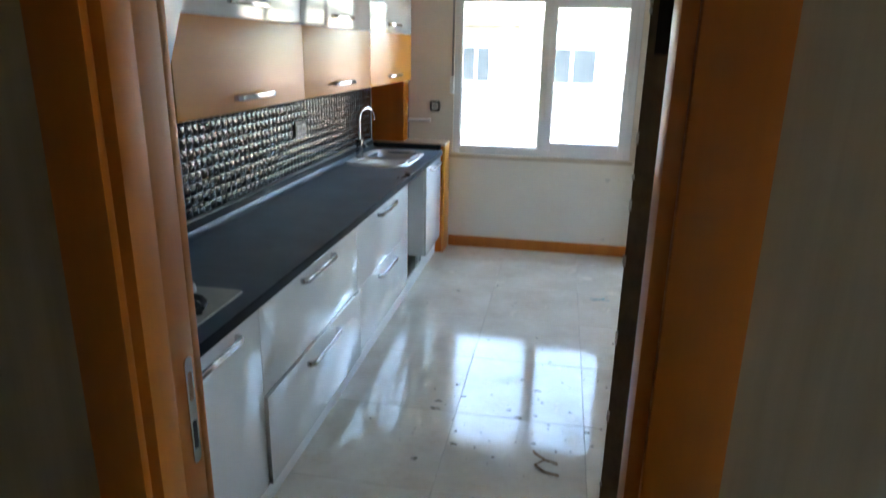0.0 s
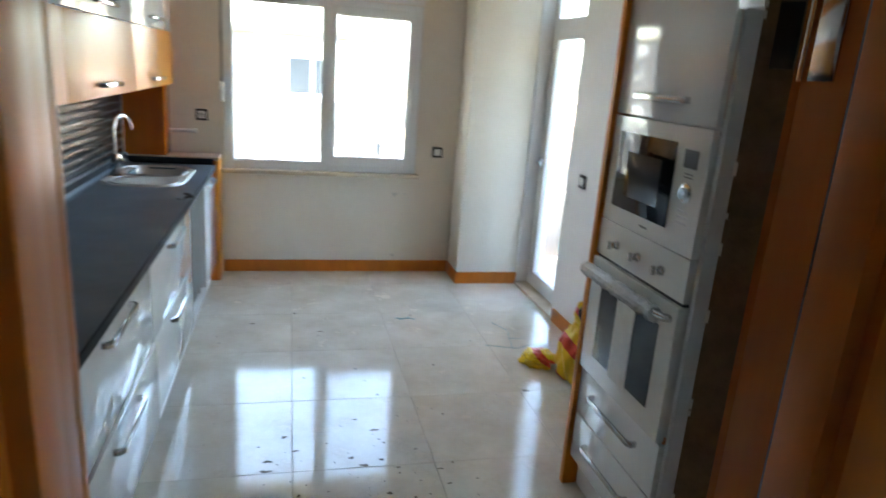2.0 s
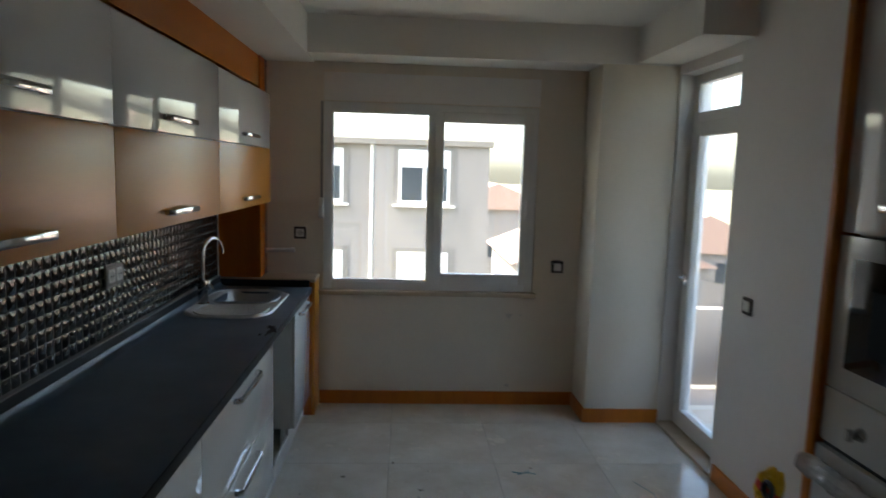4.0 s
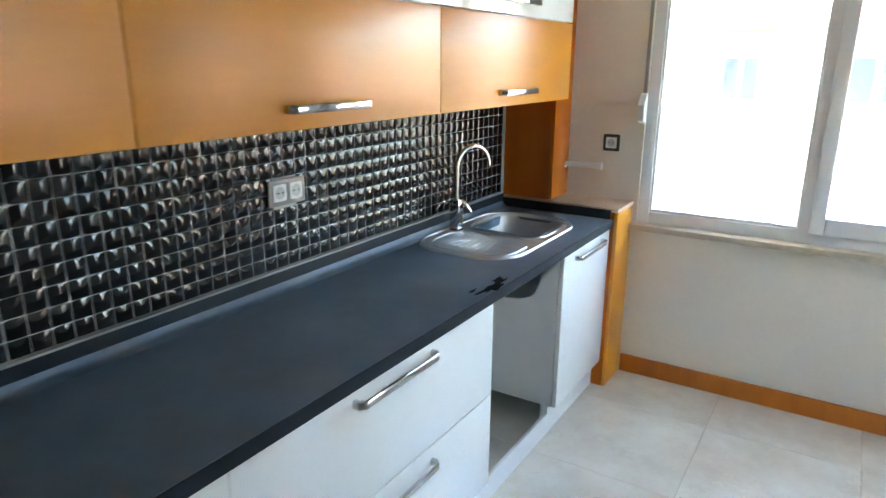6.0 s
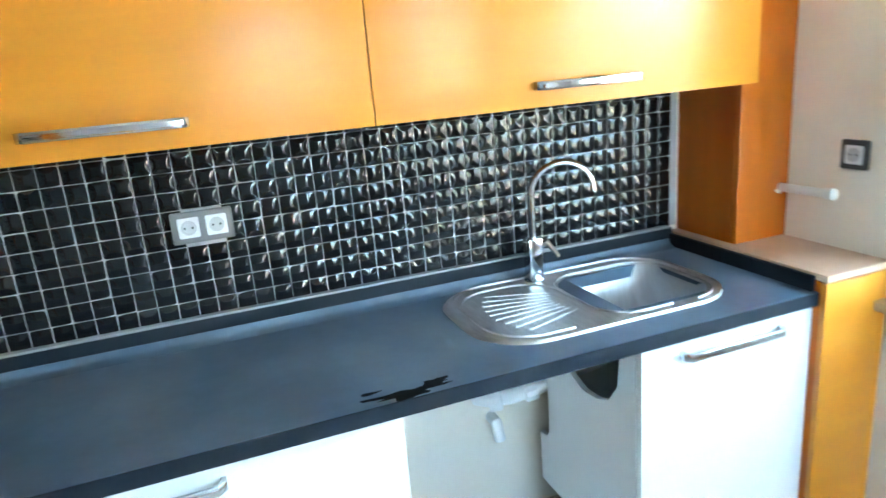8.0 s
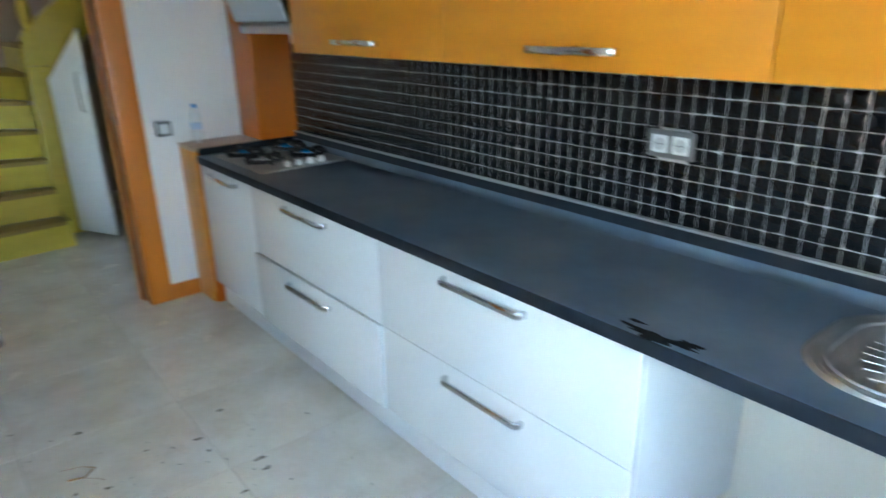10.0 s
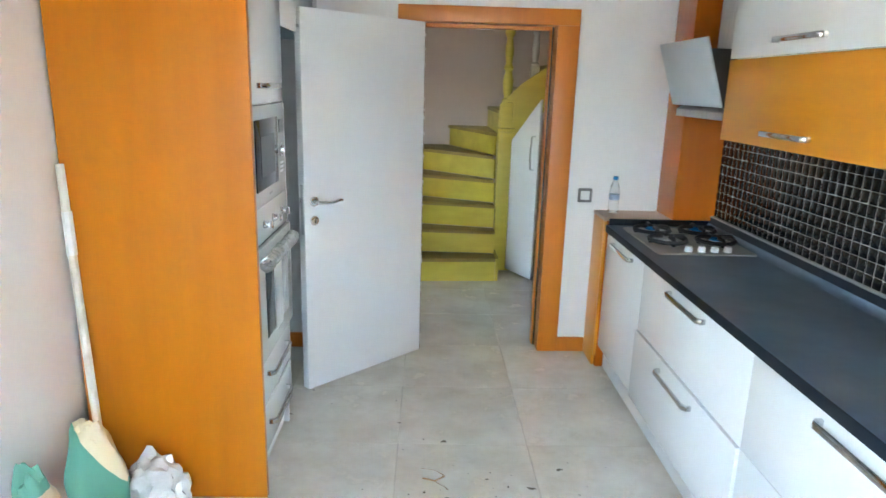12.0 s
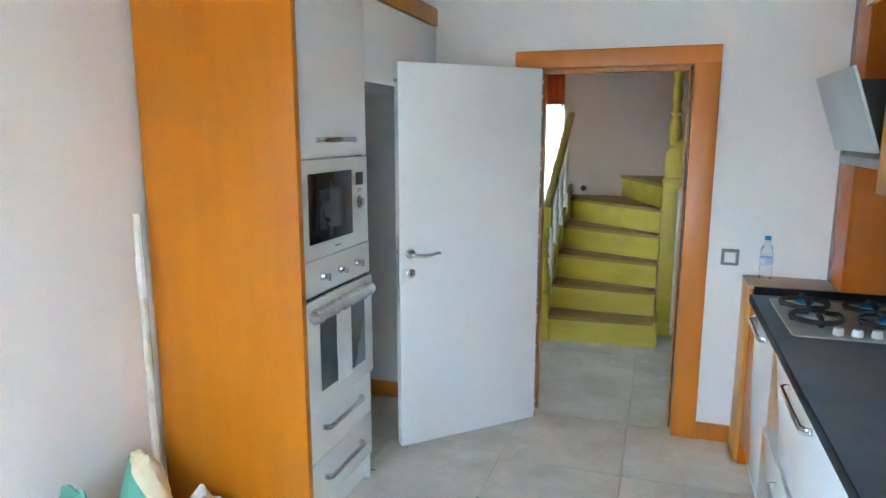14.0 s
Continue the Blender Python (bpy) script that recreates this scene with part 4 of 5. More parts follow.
stub = thing("pipe_stub", (0.35, WY - 0.03, 1.11), "white plastic pipe elbow sticking out of the wall", "pipe")
part("pipe", tube([(0.25, WY - 0.03, 1.103), (0.33, WY - 0.035, 1.105), (0.45, WY - 0.035, 1.108)], 0.0135, 10), PVC, stub, "", 0, 2, True)
part("elbow", tube([(0.235, WY - 0.0, 1.102), (0.24, WY - 0.035, 1.102), (0.27, WY - 0.036, 1.104)], 0.021, 10), PVC, stub, "", 0, 2, True)
part("cap", lathe([(0.018, 0), (0.018, 0.025)], (0.44, WY - 0.035, 1.108), (1, 0, 0), 12), PVC, stub)

# water bottle on the end casing
bottle = thing("water_bottle", (0.53, 0.07, 0.932), "small clear plastic water bottle with blue cap", "water bottle")
part("body", lathe([(0.026, 0), (0.03, 0.004), (0.03, 0.06), (0.027, 0.075), (0.027, 0.085), (0.03, 0.1), (0.03, 0.13), (0.024, 0.16), (0.012, 0.185), (0.012, 0.2)], (0.53, 0.07, 0.932), seg=24), PET, bottle, "", 0, 2, True)
part("label", lathe([(0.0285, 0.078), (0.0305, 0.082), (0.0305, 0.108), (0.0285, 0.112)], (0.53, 0.07, 0.932), seg=24), BLUE_PAPER, bottle, "pale blue paper label", 0, 2, True)
part("cap", lathe([(0.0145, 0.198), (0.0145, 0.215), (0.013, 0.217)], (0.53, 0.07, 0.932), seg=20), BLUE_FILM, bottle, "blue screw cap", 0, 2, True)

# painted stick leaning in the corner by the tall unit
stick = thing("painted_stick", (2.88, 1.72, 0), "paint-spattered white wooden stick leaning in the corner", "wooden stick")
part("shaft", tube([(2.80, 1.80, 0.0), (2.83, 1.775, 0.45), (2.868, 1.735, 0.95), (2.893, 1.71, 1.36)], [0.014, 0.015, 0.015, 0.014], 8), STICK, stick, "", 0, 2, True)
part("tape", tube([(2.874, 1.729, 1.05), (2.882, 1.72, 1.2)], 0.0175, 8), FOAM, stick, "", 0, 2, True)
part("peg", tube([(2.889, 1.714, 1.33), (2.915, 1.69, 1.335)], 0.005, 6), BROWN_MARK_AND_SHADE, stick)


# ---- bags on the floor beside the tall unit ----
def crumpled(name, parent, material, centre, size, seed, lean=(0, 0), amount=0.18, label="", n=2.6, flat=0.0):
    bm = bmesh.new()
    bmesh.ops.create_icosphere(bm, subdivisions=4, radius=1.0)
    off = Vector((seed * 3.1, seed * 1.7, seed * 0.9))
    for v in bm.verts:
        d = v.co.normalized()
        k = 1 + amount * (noise.noise(d * n + off) + 0.5 * abs(noise.noise(d * n * 2.3 + off)) - 0.3 * abs(noise.noise(d * n * 4.7 + off)))
        p = Vector((d.x * size[0], d.y * size[1], d.z * size[2])) * k
        p.x += lean[0] * (p.z + size[2])
        p.y += lean[1] * (p.z + size[2])
        p += Vector(centre)
        p.z = max(p.z, 0.003)
        v.co = p
    return part(name, bm, material, parent, label, 0, 2, True)


bag = thing("patterned_bag", (2.72, 2.55, 0), "crumpled yellow plastic bag with red patches, slumped on the floor", "plastic bag")
crumpled("body", bag, YELLOW_BAG, (2.74, 2.5, 0.16), (0.11, 0.12, 0.20), 3, (0.15, 0.05), 0.3)
crumpled("neck", bag, YELLOW_BAG, (2.80, 2.56, 0.37), (0.055, 0.05, 0.09), 5, (0.1, 0), 0.3)
crumpled("skirt", bag, YELLOW_BAG, (2.60, 2.68, 0.045), (0.10, 0.09, 0.05), 8, (0, 0), 0.4)
part("dark_ring", tube([(2.765 + 0.0 * math.cos(a), 2.50 + 0.032 * math.cos(a), 0.395 + 0.032 * math.sin(a)) for a in [radians(30 * k) for k in range(13)]], 0.012, 6), BLACK, bag, "printed black ring", 0, 2, True)
sack = thing("paper_sack", (2.72, 2.05, 0), "open cream and green building-material sack", "paper sack")
crumpled("body", sack, SACK, (2.79, 1.86, 0.25), (0.10, 0.085, 0.25), 6, (0.05, 0.0), 0.2, "", 1.6)
crumpled("torn_flap", sack, SACK, (2.72, 1.93, 0.12), (0.07, 0.06, 0.13), 17, (-0.2, 0.2), 0.25, "", 2.0)
crumpled("folded_corner", sack, SACK_TOP, (2.84, 2.06, 0.23), (0.06, 0.07, 0.25), 12, (0.1, 0.1), 0.22)
film = thing("plastic_film", (2.62, 1.85, 0), "crumpled clear plastic film heaped on the floor", "plastic film")
crumpled("film_body", film, WRAP, (2.66, 1.74, 0.13), (0.12, 0.10, 0.15), 21, (0, 0), 0.38, "", 2.3)

for x, z, s in ((1.985, 0.66, 0.022), (1.99, 0.14, 0.016), (2.07, 0.665, 0.008)):
    single("wall_smudge", prism(blob(x, z, s, s * 0.7, 0, int(1000 * z), 16, 0.6), "y", WY - 0.0012, WY + 0.001), SMUDGE, (x, WY, z), "grey smudge of filler on the plaster", "wall mark")

# ---- hall, stairs and the room beyond ----
SR, SX0, SX1, SY = 0.207, 1.05, 1.88, -1.46
structure("wall_stair", box(-1.5, 2.02, -3.3, -3.12, 0, 5.0), STAIR_WALL, "pinkish beige wall behind the stairs", "wall")
structure("wall_hall_side", box(-1.5, -1.3, -3.12, -0.16, 0, 5.0), STAIR_WALL, "beige wall at the side of the hall", "wall")
wall = box(2.0, 2.25, -5.7, -5.5, 0, CEILZ)
box(2.85, 5.2, -5.7, -5.5, 0, CEILZ, wall)
box(2.25, 2.85, -5.7, -5.5, 0, 0.75, wall)
box(2.25, 2.85, -5.7, -5.5, 2.15, CEILZ, wall)
structure("wall_living", wall, PLASTER, "cream wall with a large window in the next room", "wall")
# out of view; its opening is added to let daylight onto the stairs
wall = box(5.0, 5.2, -5.5, -0.85, 0, CEILZ)
box(5.0, 5.2, -0.22, -0.16, 0, CEILZ, wall)
box(5.0, 5.2, -0.85, -0.22, 0, 1.0, wall)
box(5.0, 5.2, -0.85, -0.22, 2.1, CEILZ, wall)
structure("wall_living_side", wall, PLASTER, "unseen cream side wall with an opening added to light the stairs", "wall")
structure("wall_living_inner", box(1.85, 2.02, -5.7, -3.3, 0, CEILZ), STAIR_WALL, "beige wall beside the stairs", "wall")
ceil = box(1.98, 5.2, -5.7, -0.16, CEILZ, CEILZ + 0.2)
box(-1.5, 1.98, -1.35, -0.16, CEILZ, CEILZ + 0.2, ceil)
box(-1.5, 1.98, -3.3, -1.35, 5.0, 5.2, ceil)
box(-1.5, 1.98, -1.37, -1.35, CEILZ, 5.0, ceil)
box(1.98, 2.02, -3.3, -1.35, CEILZ, 5.2, ceil)
structure("ceiling_hall", ceil, CEIL, "white ceiling of the hall and next room", "ceiling")

win2 = thing("window_2", (2.25, -5.6, 0.75), "white framed window of the next room", "window", "", "structure")
for b in ((2.25, 2.31, 0.75, 2.15), (2.79, 2.85, 0.75, 2.15), (2.31, 2.79, 0.75, 0.82), (2.31, 2.79, 2.08, 2.15)):
    part("frame", box(b[0], b[1], -5.66, -5.6, b[2], b[3]), PVC, win2, "", 0.004)
for a, b in ((2.305, 2.795),):
    p = part("pane", box(a, b, -5.635, -5.63, 0.815, 2.085), GLASS, win2, "clear glass pane")
    p.visible_shadow = False


def drape(name, x0, x1, y, z0, z1, depth, waves, material, label, category):
    bm = bmesh.new()
    n = waves * 8
    lo = [bm.verts.new((x0 + (x1 - x0) * k / n, y + depth * math.sin(2 * math.pi * k / 8), z0)) for k in range(n + 1)]
    hi = [bm.verts.new((x0 + (x1 - x0) * k / n, y + 0.6 * depth * math.sin(2 * math.pi * k / 8), z1)) for k in range(n + 1)]
    for k in range(n):
        bm.faces.new((lo[k], lo[k + 1], hi[k + 1], hi[k]))
    bmesh.ops.solidify(bm, geom=bm.faces, thickness=0.002)
    return single(name, bm, material, (x0, y, z0), label, category, "", "", 0, 2, True)


CURTAIN.node_tree.nodes["Principled BSDF"].inputs["Transmission Weight"].default_value = 0.5
drape("net_curtain", 2.08, 3.0, -5.36, 0.03, 2.1, 0.03, 11, CURTAIN, "white net curtain hanging before the window", "curtain")
drape("valance", 2.04, 3.2, -5.32, 2.03, 2.45, 0.02, 16, VALANCE, "burnt-orange gathered curtain valance", "valance")

stairs = thing("staircase", (1.45, -2.0, 0), "yellow-green stained wooden winder staircase", "staircase")


def step(poly, k, front):
    """A tread with its nosing and the riser below it."""
    z = SR * k
    part("tread", prism(poly, "z", z - 0.03, z), STAIR_TREAD_SHADED, stairs, "yellow-brown tread, coloured darker for its shade", 0.004)
    (ax, ay), (bx, by) = front
    d = (Vector((bx, by)) - Vector((ax, ay))).normalized()
    nrm = Vector((-d.y, d.x))
    inset = [Vector((ax, ay)) - nrm * 0.018, Vector((bx, by)) - nrm * 0.018, Vector((bx, by)) - nrm * 0.036, Vector((ax, ay)) - nrm * 0.036]
    part("riser", prism([tuple(p) for p in inset], "z", z - SR, z - 0.03), STAIR_WOOD, stairs)


PV, XO, YO = (1.04, -2.06), 1.98, -3.12
# front edge of each tread: its inner end by the newel, its outer end by the wall side
EDGES = [((SX0, -1.50), (SX1, -1.44)), ((SX0, -1.67), (SX1, -1.70)), ((SX0, -1.80), (SX1, -1.97)), ((SX0, -1.93), (SX1 + 0.03, -2.33)), ((SX0, -2.03), (XO, -2.86)), ((SX0, -2.08), (1.44, YO)), ((PV[0] - 0.02, -2.08), (PV[0] - 0.02, YO))]
for k in range(6):
    (a, b), (c, d) = EDGES[k], EDGES[k + 1]
    poly = [a, b, d, c] if k != 4 else [a, b, (XO, YO), d, c]
    step(poly, k + 1, (a, b))
for k in range(6):
    x = PV[0] - 0.02 - 0.24 * k
    step([(x + 0.012, PV[1]), (x + 0.012, YO), (x - 0.27, YO), (x - 0.27, PV[1])], 7 + k, ((x + 0.02, PV[1]), (x + 0.02, YO)))
# side boards, newels and rails
part("string", prism([(SY + 0.0, 0.0), (SY, 0.27), (-1.95, 0.70), (-2.9, 1.16), (-2.9, 0.0)], "x", SX1 + 0.002, SX1 + 0.035), STAIR_WOOD, stairs, "", 0.003)
part("string", prism([(1.03, 1.12), (1.03, 1.50), (0.85, 1.68), (0.62, 1.84), (-0.5, 2.80), (-0.5, 2.40), (0.60, 1.50), (0.82, 1.24)], "y", -1.93, -1.885), STAIR_WOOD, stairs, "curved side board under the upper flight", 0.003)
part("side_board", box(SX0 - 0.03, SX0 - 0.002, -1.86, SY - 0.06, 0, 0.20), STAIR_WOOD, stairs)
part("newel", box(0.885, 1.035, -2.0, -1.86, 0, 1.30), STAIR_WOOD, stairs, "broad square newel post", 0.006)
part("newel_cap", box(0.878, 1.042, -2.007, -1.853, 1.262, 1.297), STAIR_WOOD, stairs, "moulded cap of the post", 0.008)


def spindle(x, y, z0, z1, material, name="baluster", w=0.075):
    h = z1 - z0
    p = part(name, box(x - w / 2, x + w / 2, y - w / 2, y + w / 2, z0, z0 + 0.26 * h), material, stairs, "", 0.004)
    prof = [(w * 0.42, 0), (w * 0.5, 0.03), (w * 0.3, 0.06), (w * 0.42, 0.16), (w * 0.48, 0.28), (w * 0.3, 0.42), (w * 0.45, 0.46), (w * 0.28, 0.52), (w * 0.4, 0.7), (w * 0.26, 0.86), (w * 0.46, 0.92), (w * 0.42, 1.0)]
    part("turning", lathe([(r, t * 0.74 * h) for r, t in prof], (x, y, z0 + 0.26 * h), seg=14), material, p, "", 0, 2, True)
    return p


spindle(0.965, -1.93, 1.30, 2.15, STAIR_WOOD, "upper_newel", 0.1)
spindle(0.72, PV[1] + 0.02, 1.62, 2.45, WHITE_POST)
spindle(0.48, PV[1] + 0.02, 1.82, 2.65, WHITE_POST)
spindle(1.90, -1.47, 0.14, 1.05, STAIR_WOOD, "newel", 0.085)
part("newel_foot", box(1.845, 1.955, -1.525, -1.415, 0, 0.14), STAIR_WOOD, stairs, "", 0.004)
part("newel_block", box(1.855, 1.945, -1.515, -1.425, 0.92, 1.08), STAIR_WOOD, stairs, "", 0.006)
part("handrail", tube([(1.90, -1.47, 1.04), (1.90, -2.1, 1.42), (1.90, -2.75, 1.82)], 0.03, 10, None, 1.5), RAIL_WOOD, stairs, "dark olive-brown handrail", 0, 2, True)
for k in range(4):
    y = -1.72 - 0.27 * k
    spindle(1.90, y, 0.30 + 0.2 * k, 1.16 + 0.165 * k, WHITE_POST, "baluster", 0.05)

cup = thing("understair_door", (0, 0, 0), "white sloping cupboard door under the stairs, ajar", "cupboard door")
part("panel", prism([(0.0, 0.03), (0.40, 0.03), (0.40, 1.56), (0.0, 1.20)], "y", -0.02, 0.0), DOOR_PAINT, cup, "", 0.002)
part("handle", tube([(0.345, -0.02, 0.98), (0.345, -0.05, 0.985), (0.345, -0.056, 1.06), (0.345, -0.056, 1.18), (0.345, -0.05, 1.255), (0.345, -0.02, 1.26)], 0.007, 8), CHROME, cup, "chrome bow handle", 0, 2, True)
cup.matrix_world = pose(0.904, -1.833, 0, 0, 0, 116.5)
structure("understair_wall", prism([(-1.3, 0), (0.3, 0), (0.3, 1.7), (-0.5, 2.36), (-1.3, 2.6)], "y", PV[1] - 0.06, PV[1]), STAIR_WALL, "wall under the upper flight", "wall")
outlet = thing("cable_outlet", (1.86, -3.1, 1.12), "small dark cable outlet on the stair wall", "cable outlet")
part("plug", lathe([(0.03, 0), (0.028, 0.02), (0.012, 0.05)], (1.80, -3.12, 1.10), (0, 1, 0), 12), BLACK, outlet, "", 0, 2, True)

# ---- outside ----
structure("ground", box(-600, 600, -600, 600, -9.6, -9.5), EARTH, "dry open ground far below the flat", "ground")
structure("house_wall_below", box(-1.5, 5.2, -5.9, WY + 0.2, -9.5, -0.14), FACADE, "rendered outer wall of the building below the flat", "wall")
balcony = thing("balcony", (3.7, 3.9, -0.05), "small white balcony with solid parapet", "balcony", "", "structure")
part("slab", box(WX + 0.24, 4.35, 2.2, 5.2, -0.2, -0.02), FACADE, balcony)
part("parapet", box(4.25, 4.37, 2.2, 5.2, -0.02, 0.62), FACADE, balcony, "", 0.01)
part("parapet", box(WX + 0.24, 4.25, 5.08, 5.2, -0.02, 0.62), FACADE, balcony, "", 0.01)
part("rail", tube([(4.31, 2.2, 0.98), (4.31, 5.14, 0.98)], 0.025, 10), PVC, balcony, "white rail", 0, 2, True)
for y in (2.3, 3.2, 4.1, 5.1):
    part("post", tube([(4.31, y, 0.62), (4.31, y, 0.98)], 0.016, 8), PVC, balcony)

house = thing("apartment_building", (0.5, 18.2, -9.5), "pale rendered apartment building across the yard", "building")
FYB = 18.2
HX0, HX1, HTOP = -9.0, 3.55, 2.35
win_rows = [(-1.05 + 2.75 * 0 - 2.75 * r) for r in range(4)]
part("wall", box(HX0, 0.35, FYB + 0.12, FYB + 10, -9.5, HTOP), FACADE, house)
part("wall", box(0.35, HX1, FYB, FYB + 10, -9.5, HTOP), FACADE, house)
part("roof", box(HX0 - 0.3, HX1 + 0.1, FYB - 0.12, FYB + 10.2, HTOP, HTOP + 0.16), FACADE_TRIM, house, "flat parapet cap")
part("downpipe", tube([(0.28, FYB + 0.05, -9.5), (0.28, FYB + 0.05, HTOP)], 0.05, 8), PVC, house)
for r in range(4):
    z0 = 0.72 - 2.85 * r
    for x0, x1 in ((-1.42, -0.52), (1.02, 2.45), (-4.6, -3.2), (-7.4, -6.0)):
        y = FYB + (0.12 if x1 < 0.35 else 0)
        part("surround", box(x0 - 0.14, x1 + 0.14, y - 0.04, y, z0 - 0.02, z0 + 1.62), FACADE_TRIM, house)
        w = part("window", box(x0, x1, y - 0.06, y - 0.04, z0, z0 + 1.5), PVC, house, "white framed window with closed shutter top")
        mid = (x0 + x1) / 2
        if r:
            part("shutter", box(x0 + 0.05, x1 - 0.05, y - 0.064, y - 0.06, z0 + 0.05, z0 + 1.4), PVC, w, "closed white shutter")
            part("shutter_gap", box(mid - 0.02, mid + 0.02, y - 0.066, y - 0.064, z0 + 0.05, z0 + 1.4), FACADE_TRIM, w)
        for a, b in ((x0 + 0.08, mid - 0.05), (mid + 0.05, x1 - 0.08)) if r == 0 else ():
            part("pane", box(a, b, y - 0.066, y - 0.06, z0 + 0.1, z0 + 1.02), FAR_GLASS, w, "dark reflecting pane")
        part("sill", box(x0 - 0.15, x1 + 0.15, y - 0.16, y, z0 - 0.08, z0 - 0.02), PVC, house)


def far_house(x, y, w, d, h, seed):
    ob = thing("far_house", (x, y, -9.5), "distant low house with a red tiled roof", "house", "distant houses")
    part("wall", box(x - w / 2, x + w / 2, y - d / 2, y + d / 2, -9.5, -9.5 + h), FACADE, ob)
    part("roof", prism([(x - w / 2 - 0.4, -9.5 + h), (x + w / 2 + 0.4, -9.5 + h), (x, -9.5 + h + w * 0.22)], "y", y - d / 2 - 0.4, y + d / 2 + 0.4), ROOF, ob, "red tiled roof")
    n = max(2, int(w / 3))
    for k in range(n):
        for s in range(int(h // 3)):
            cx = x - w / 2 + w * (k + 0.5) / n
            part("window", box(cx - 0.6, cx + 0.6, y - d / 2 - 0.05, y - d / 2, -9.5 + 3 * s + 0.9, -9.5 + 3 * s + 2.3), FAR_GLASS, ob)


for i, (x, y, w, d, h) in enumerate(((11, 34, 9, 9, 7), (22, 48, 12, 9, 6), (9, 60, 10, 10, 8), (34, 40, 11, 9, 6), (30, 20, 10, 10, 7), (42, 12, 12, 10, 6), (26, 4, 9, 9, 5), (48, 60, 14, 10, 9), (60, 30, 14, 12, 8))):
    far_house(x, y, w, d, h, i)

# ---- marks and litter on the kitchen floor ----
mark = thing("floor_scribble", (1.6, 1.43, 0), "brown felt-pen scribble on the floor tile", "scribble")
part("line", tube([(1.66, 1.36, 0.0005), (1.60, 1.375, 0.0005), (1.555, 1.42, 0.0005), (1.60, 1.46, 0.0005), (1.655, 1.44, 0.0005)], 0.008, 6, None, 0.1), BROWN_MARK_AND_SHADE, mark)
part("line", tube([(1.60, 1.46, 0.0005), (1.555, 1.50, 0.0005), (1.545, 1.52, 0.0005)], 0.008, 6, None, 0.1), BROWN_MARK_AND_SHADE, mark)
rng = random.Random(9)
specks = bmesh.new()
for k in range(110):
    cx, cy = rng.gauss(1.38, 0.36), rng.gauss(1.68, 0.26)
    if rng.random() < 0.25:
        cx, cy = rng.uniform(0.7, 2.5), rng.uniform(0.6, 3.6)
    s = 0.0015 + 0.009 * rng.random() ** 2.2
    prism(blob(cx, cy, s * rng.uniform(0.6, 2.2), s, 0, k, 9, 0.6), "z", 0.0, 0.0012, specks)
single("floor_dirt", specks, DIRT, (1.35, 1.75, 0), "dark dirt specks trodden onto the floor tiles", "dirt", "", "stuff")
wires = thing("cut_wires", (2.5, 3.1, 0), "thin blue cut wires lying on the floor", "wire")
for k, pts in enumerate((((2.52, 3.35), (2.58, 3.2), (2.55, 3.05), (2.52, 2.9)), ((2.36, 2.98), (2.47, 2.93), (2.56, 2.92), (2.65, 2.95)), ((2.55, 3.08), (2.62, 3.05), (2.66, 3.09)))):
    part("strand", tube([(x, y, 0.003 + 0.006 * (i % 2)) for i, (x, y) in enumerate(pts)], 0.0015, 5), WIRE, wires)
scrap = thing("wire_scrap", (1.9, 3.45, 0), "small grey-green wire scrap on the floor", "wire")
part("strand", tube([(1.86, 3.47, 0.002), (1.90, 3.45, 0.006), (1.95, 3.46, 0.002), (1.99, 3.44, 0.004)], 0.003, 5), WIRE, scrap)
part("strand", tube([(1.88, 3.44, 0.002), (1.93, 3.455, 0.005), (1.96, 3.49, 0.002)], 0.003, 5), WIRE, scrap)

# ---- wall mosaic ----
MP, MPZ = 0.0513, 0.0508
MZ0, MZ1 = 0.957, 1.447
back = thing("mosaic_backsplash", (0, 2.3, 0.95), "black glazed pyramid mosaic tiles with pale joints", "backsplash", "", "structure")
part("joint_bed", box(-0.006, -0.0012, 0.276, 4.336, MZ0, MZ1), MOSAIC_JOINT, back, "pale grey joint mortar")


def faceted(w):
    """A glazed pillow tile: its face swells from the square rim to a rounded middle."""
    bm = bmesh.new()
    steps = (-1.0, -0.8, -0.5, -0.17, 0.17, 0.5, 0.8, 1.0)
    grid = [[bm.verts.new((-0.0011 + 0.0043 * (1 - u * u) * (1 - v * v), u * w / 2, v * w / 2)) for v in steps] for u in steps]
    for i in range(7):
        for j in range(7):
            bm.faces.new((grid[i][j], grid[i + 1][j], grid[i + 1][j + 1], grid[i][j + 1])).smooth = True
    me = bpy.data.meshes.new("mosaic_tile")
    bm.to_mesh(me)
    bm.free()
    me.materials.append(MOSAIC)
    return me


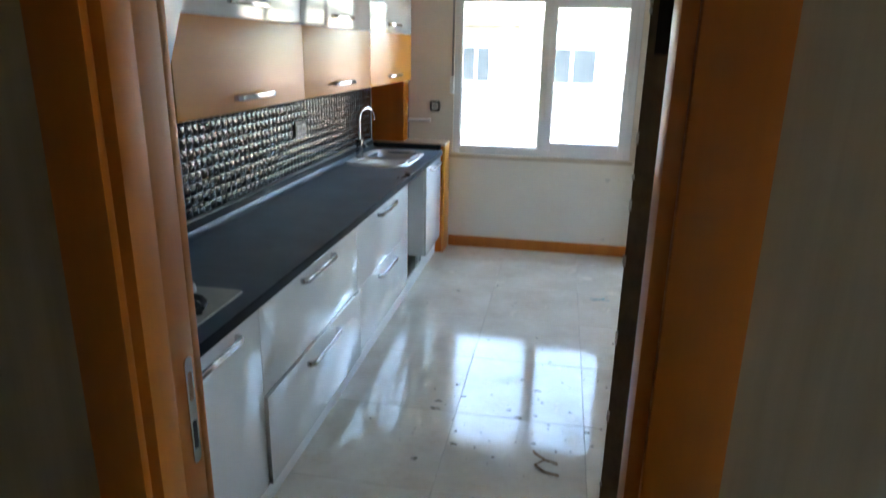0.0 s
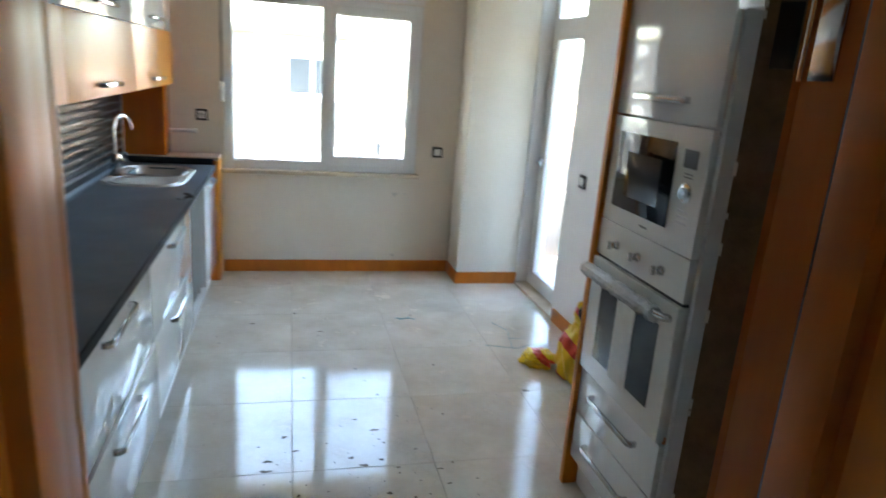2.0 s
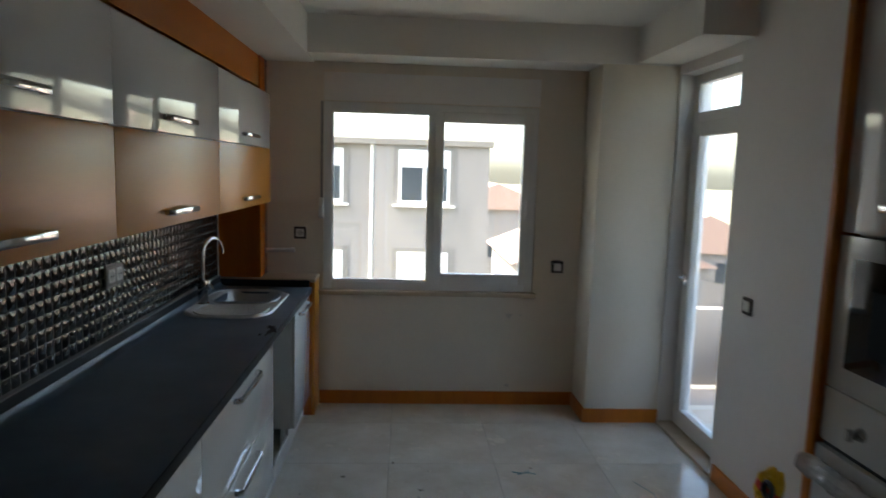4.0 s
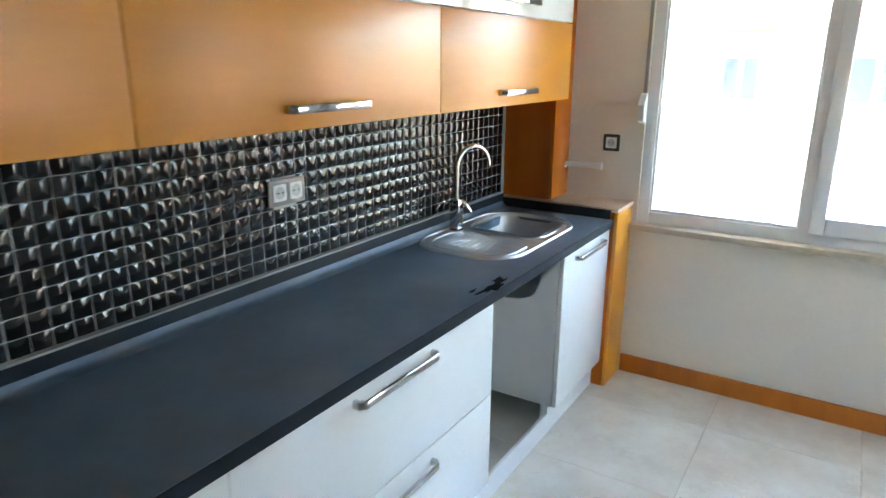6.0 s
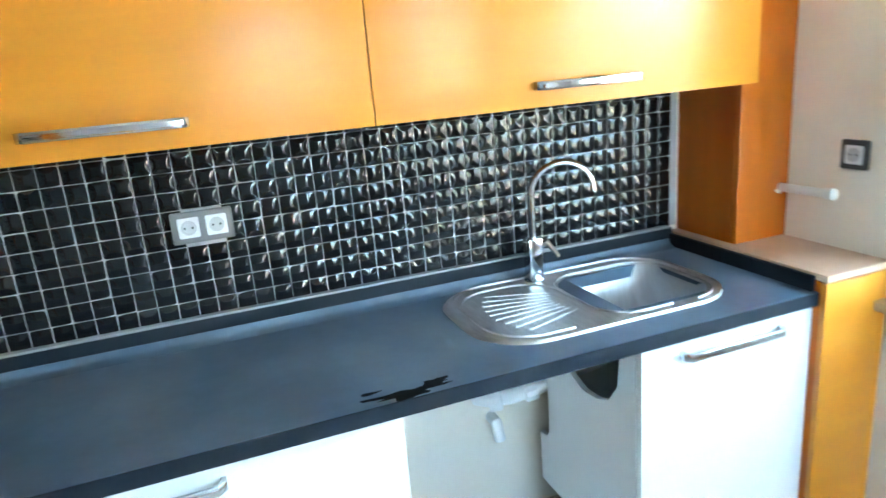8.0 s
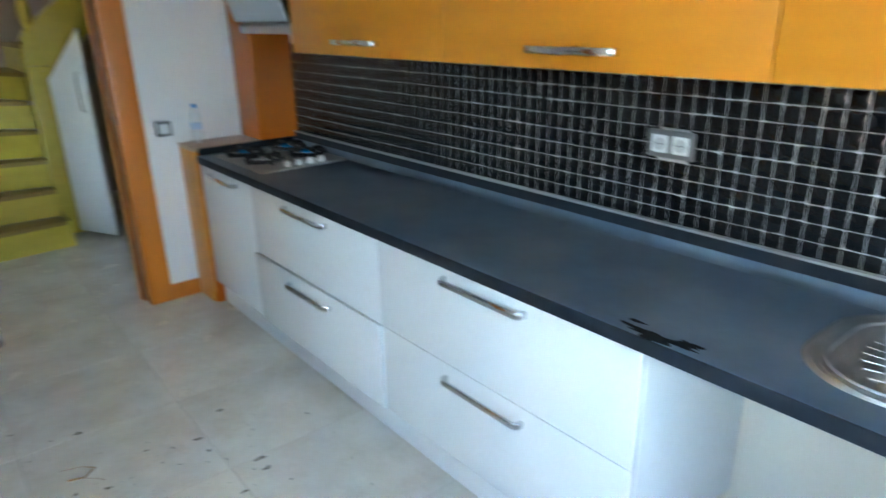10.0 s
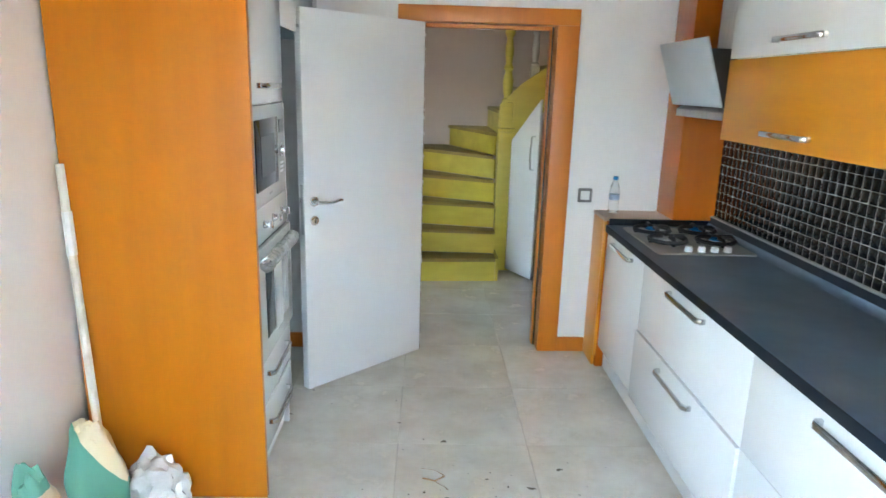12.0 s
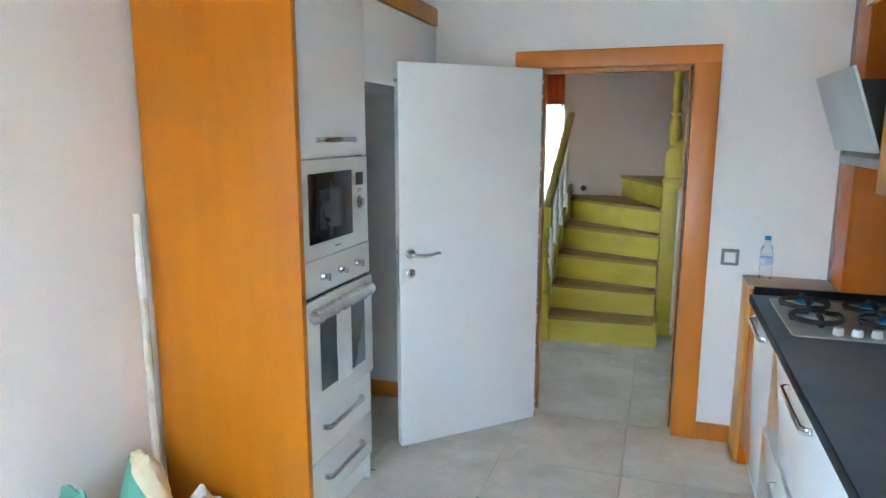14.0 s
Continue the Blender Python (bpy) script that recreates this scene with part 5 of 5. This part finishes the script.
tile_mesh = faceted(MP - 0.0019)
cols, rows_m = int((4.36 - 0.257) / MP), 10
cells = [(0.257 + MP * (c + 0.5), 0.953 + MPZ * (r + 0.5)) for c in range(cols + 1) for r in range(rows_m)]
cells = [(y, z) for y, z in cells if y + MP / 2 < 4.36 and not (2.70 < y < 2.84 and 1.18 < z < 1.255)]
rng = random.Random(2)
near = [c for c in cells if 2.2 < c[0] < 3.75][:300]
rest = [c for c in cells if c not in set(near)]
for y, z in near:
    ob = new("mosaic_tile", tile_mesh)
    ob.parent = back
    ob.matrix_local = Matrix.Translation(Vector((0, y, z)) - ROOT[back]) @ Euler((0, rng.gauss(0, 0.007), rng.gauss(0, 0.007))).to_matrix().to_4x4()
src = [tuple(v.co) for v in tile_mesh.vertices]
faces = [tuple(p.vertices) for p in tile_mesh.polygons]
vs, fs = [], []
for y, z in rest:
    r = Euler((0, rng.gauss(0, 0.007), rng.gauss(0, 0.007))).to_matrix()
    n0 = len(vs)
    vs += [tuple(r @ Vector(v) + Vector((0, y, z)) - ROOT[back]) for v in src]
    fs += [tuple(i + n0 for i in f) for f in faces]
me = bpy.data.meshes.new("mosaic_field")
me.from_pydata(vs, [], fs)
me.shade_smooth()
me.materials.append(MOSAIC)
field = new("mosaic_field", me)
field.parent = back
tagged(field, "", "", "", "stuff")

# ---- floor tiles ----
floor_ob = bpy.data.objects["floor"]
PX, PY = 0.612, 0.604
full = {}


def floor_tile(w, d):
    key = (round(w, 3), round(d, 3))
    if key not in full:
        bm = box(-w / 2, w / 2, -d / 2, d / 2, -0.006, 0.0)
        full[key] = finish(bm, "floor_tile", TILE, 0.0012, 1)
    return full[key]


def lay(x0, x1, y0, y1):
    i0, i1 = math.floor((x0 - 1.16) / PX), math.ceil((x1 - 1.16) / PX)
    j0, j1 = math.floor((y0 - 1.765) / PY), math.ceil((y1 - 1.765) / PY)
    for i in range(i0, i1):
        for j in range(j0, j1):
            a, b = max(x0, 1.16 + PX * i), min(x1, 1.16 + PX * (i + 1))
            c, d = max(y0, 1.765 + PY * j), min(y1, 1.765 + PY * (j + 1))
            if b - a < 0.02 or d - c < 0.02:
                continue
            ob = new("floor_tile", floor_tile(b - a - 0.0030, d - c - 0.0030))
            ob.parent = floor_ob
            ob.location = ((a + b) / 2, (c + d) / 2, 0)


lay(0.0, WX + 0.0, 1.765 - 3 * PY, WY)
lay(-1.3, 5.0, -3.12, 1.765 - 3 * PY)
lay(2.02, 5.0, -5.5, -3.12)
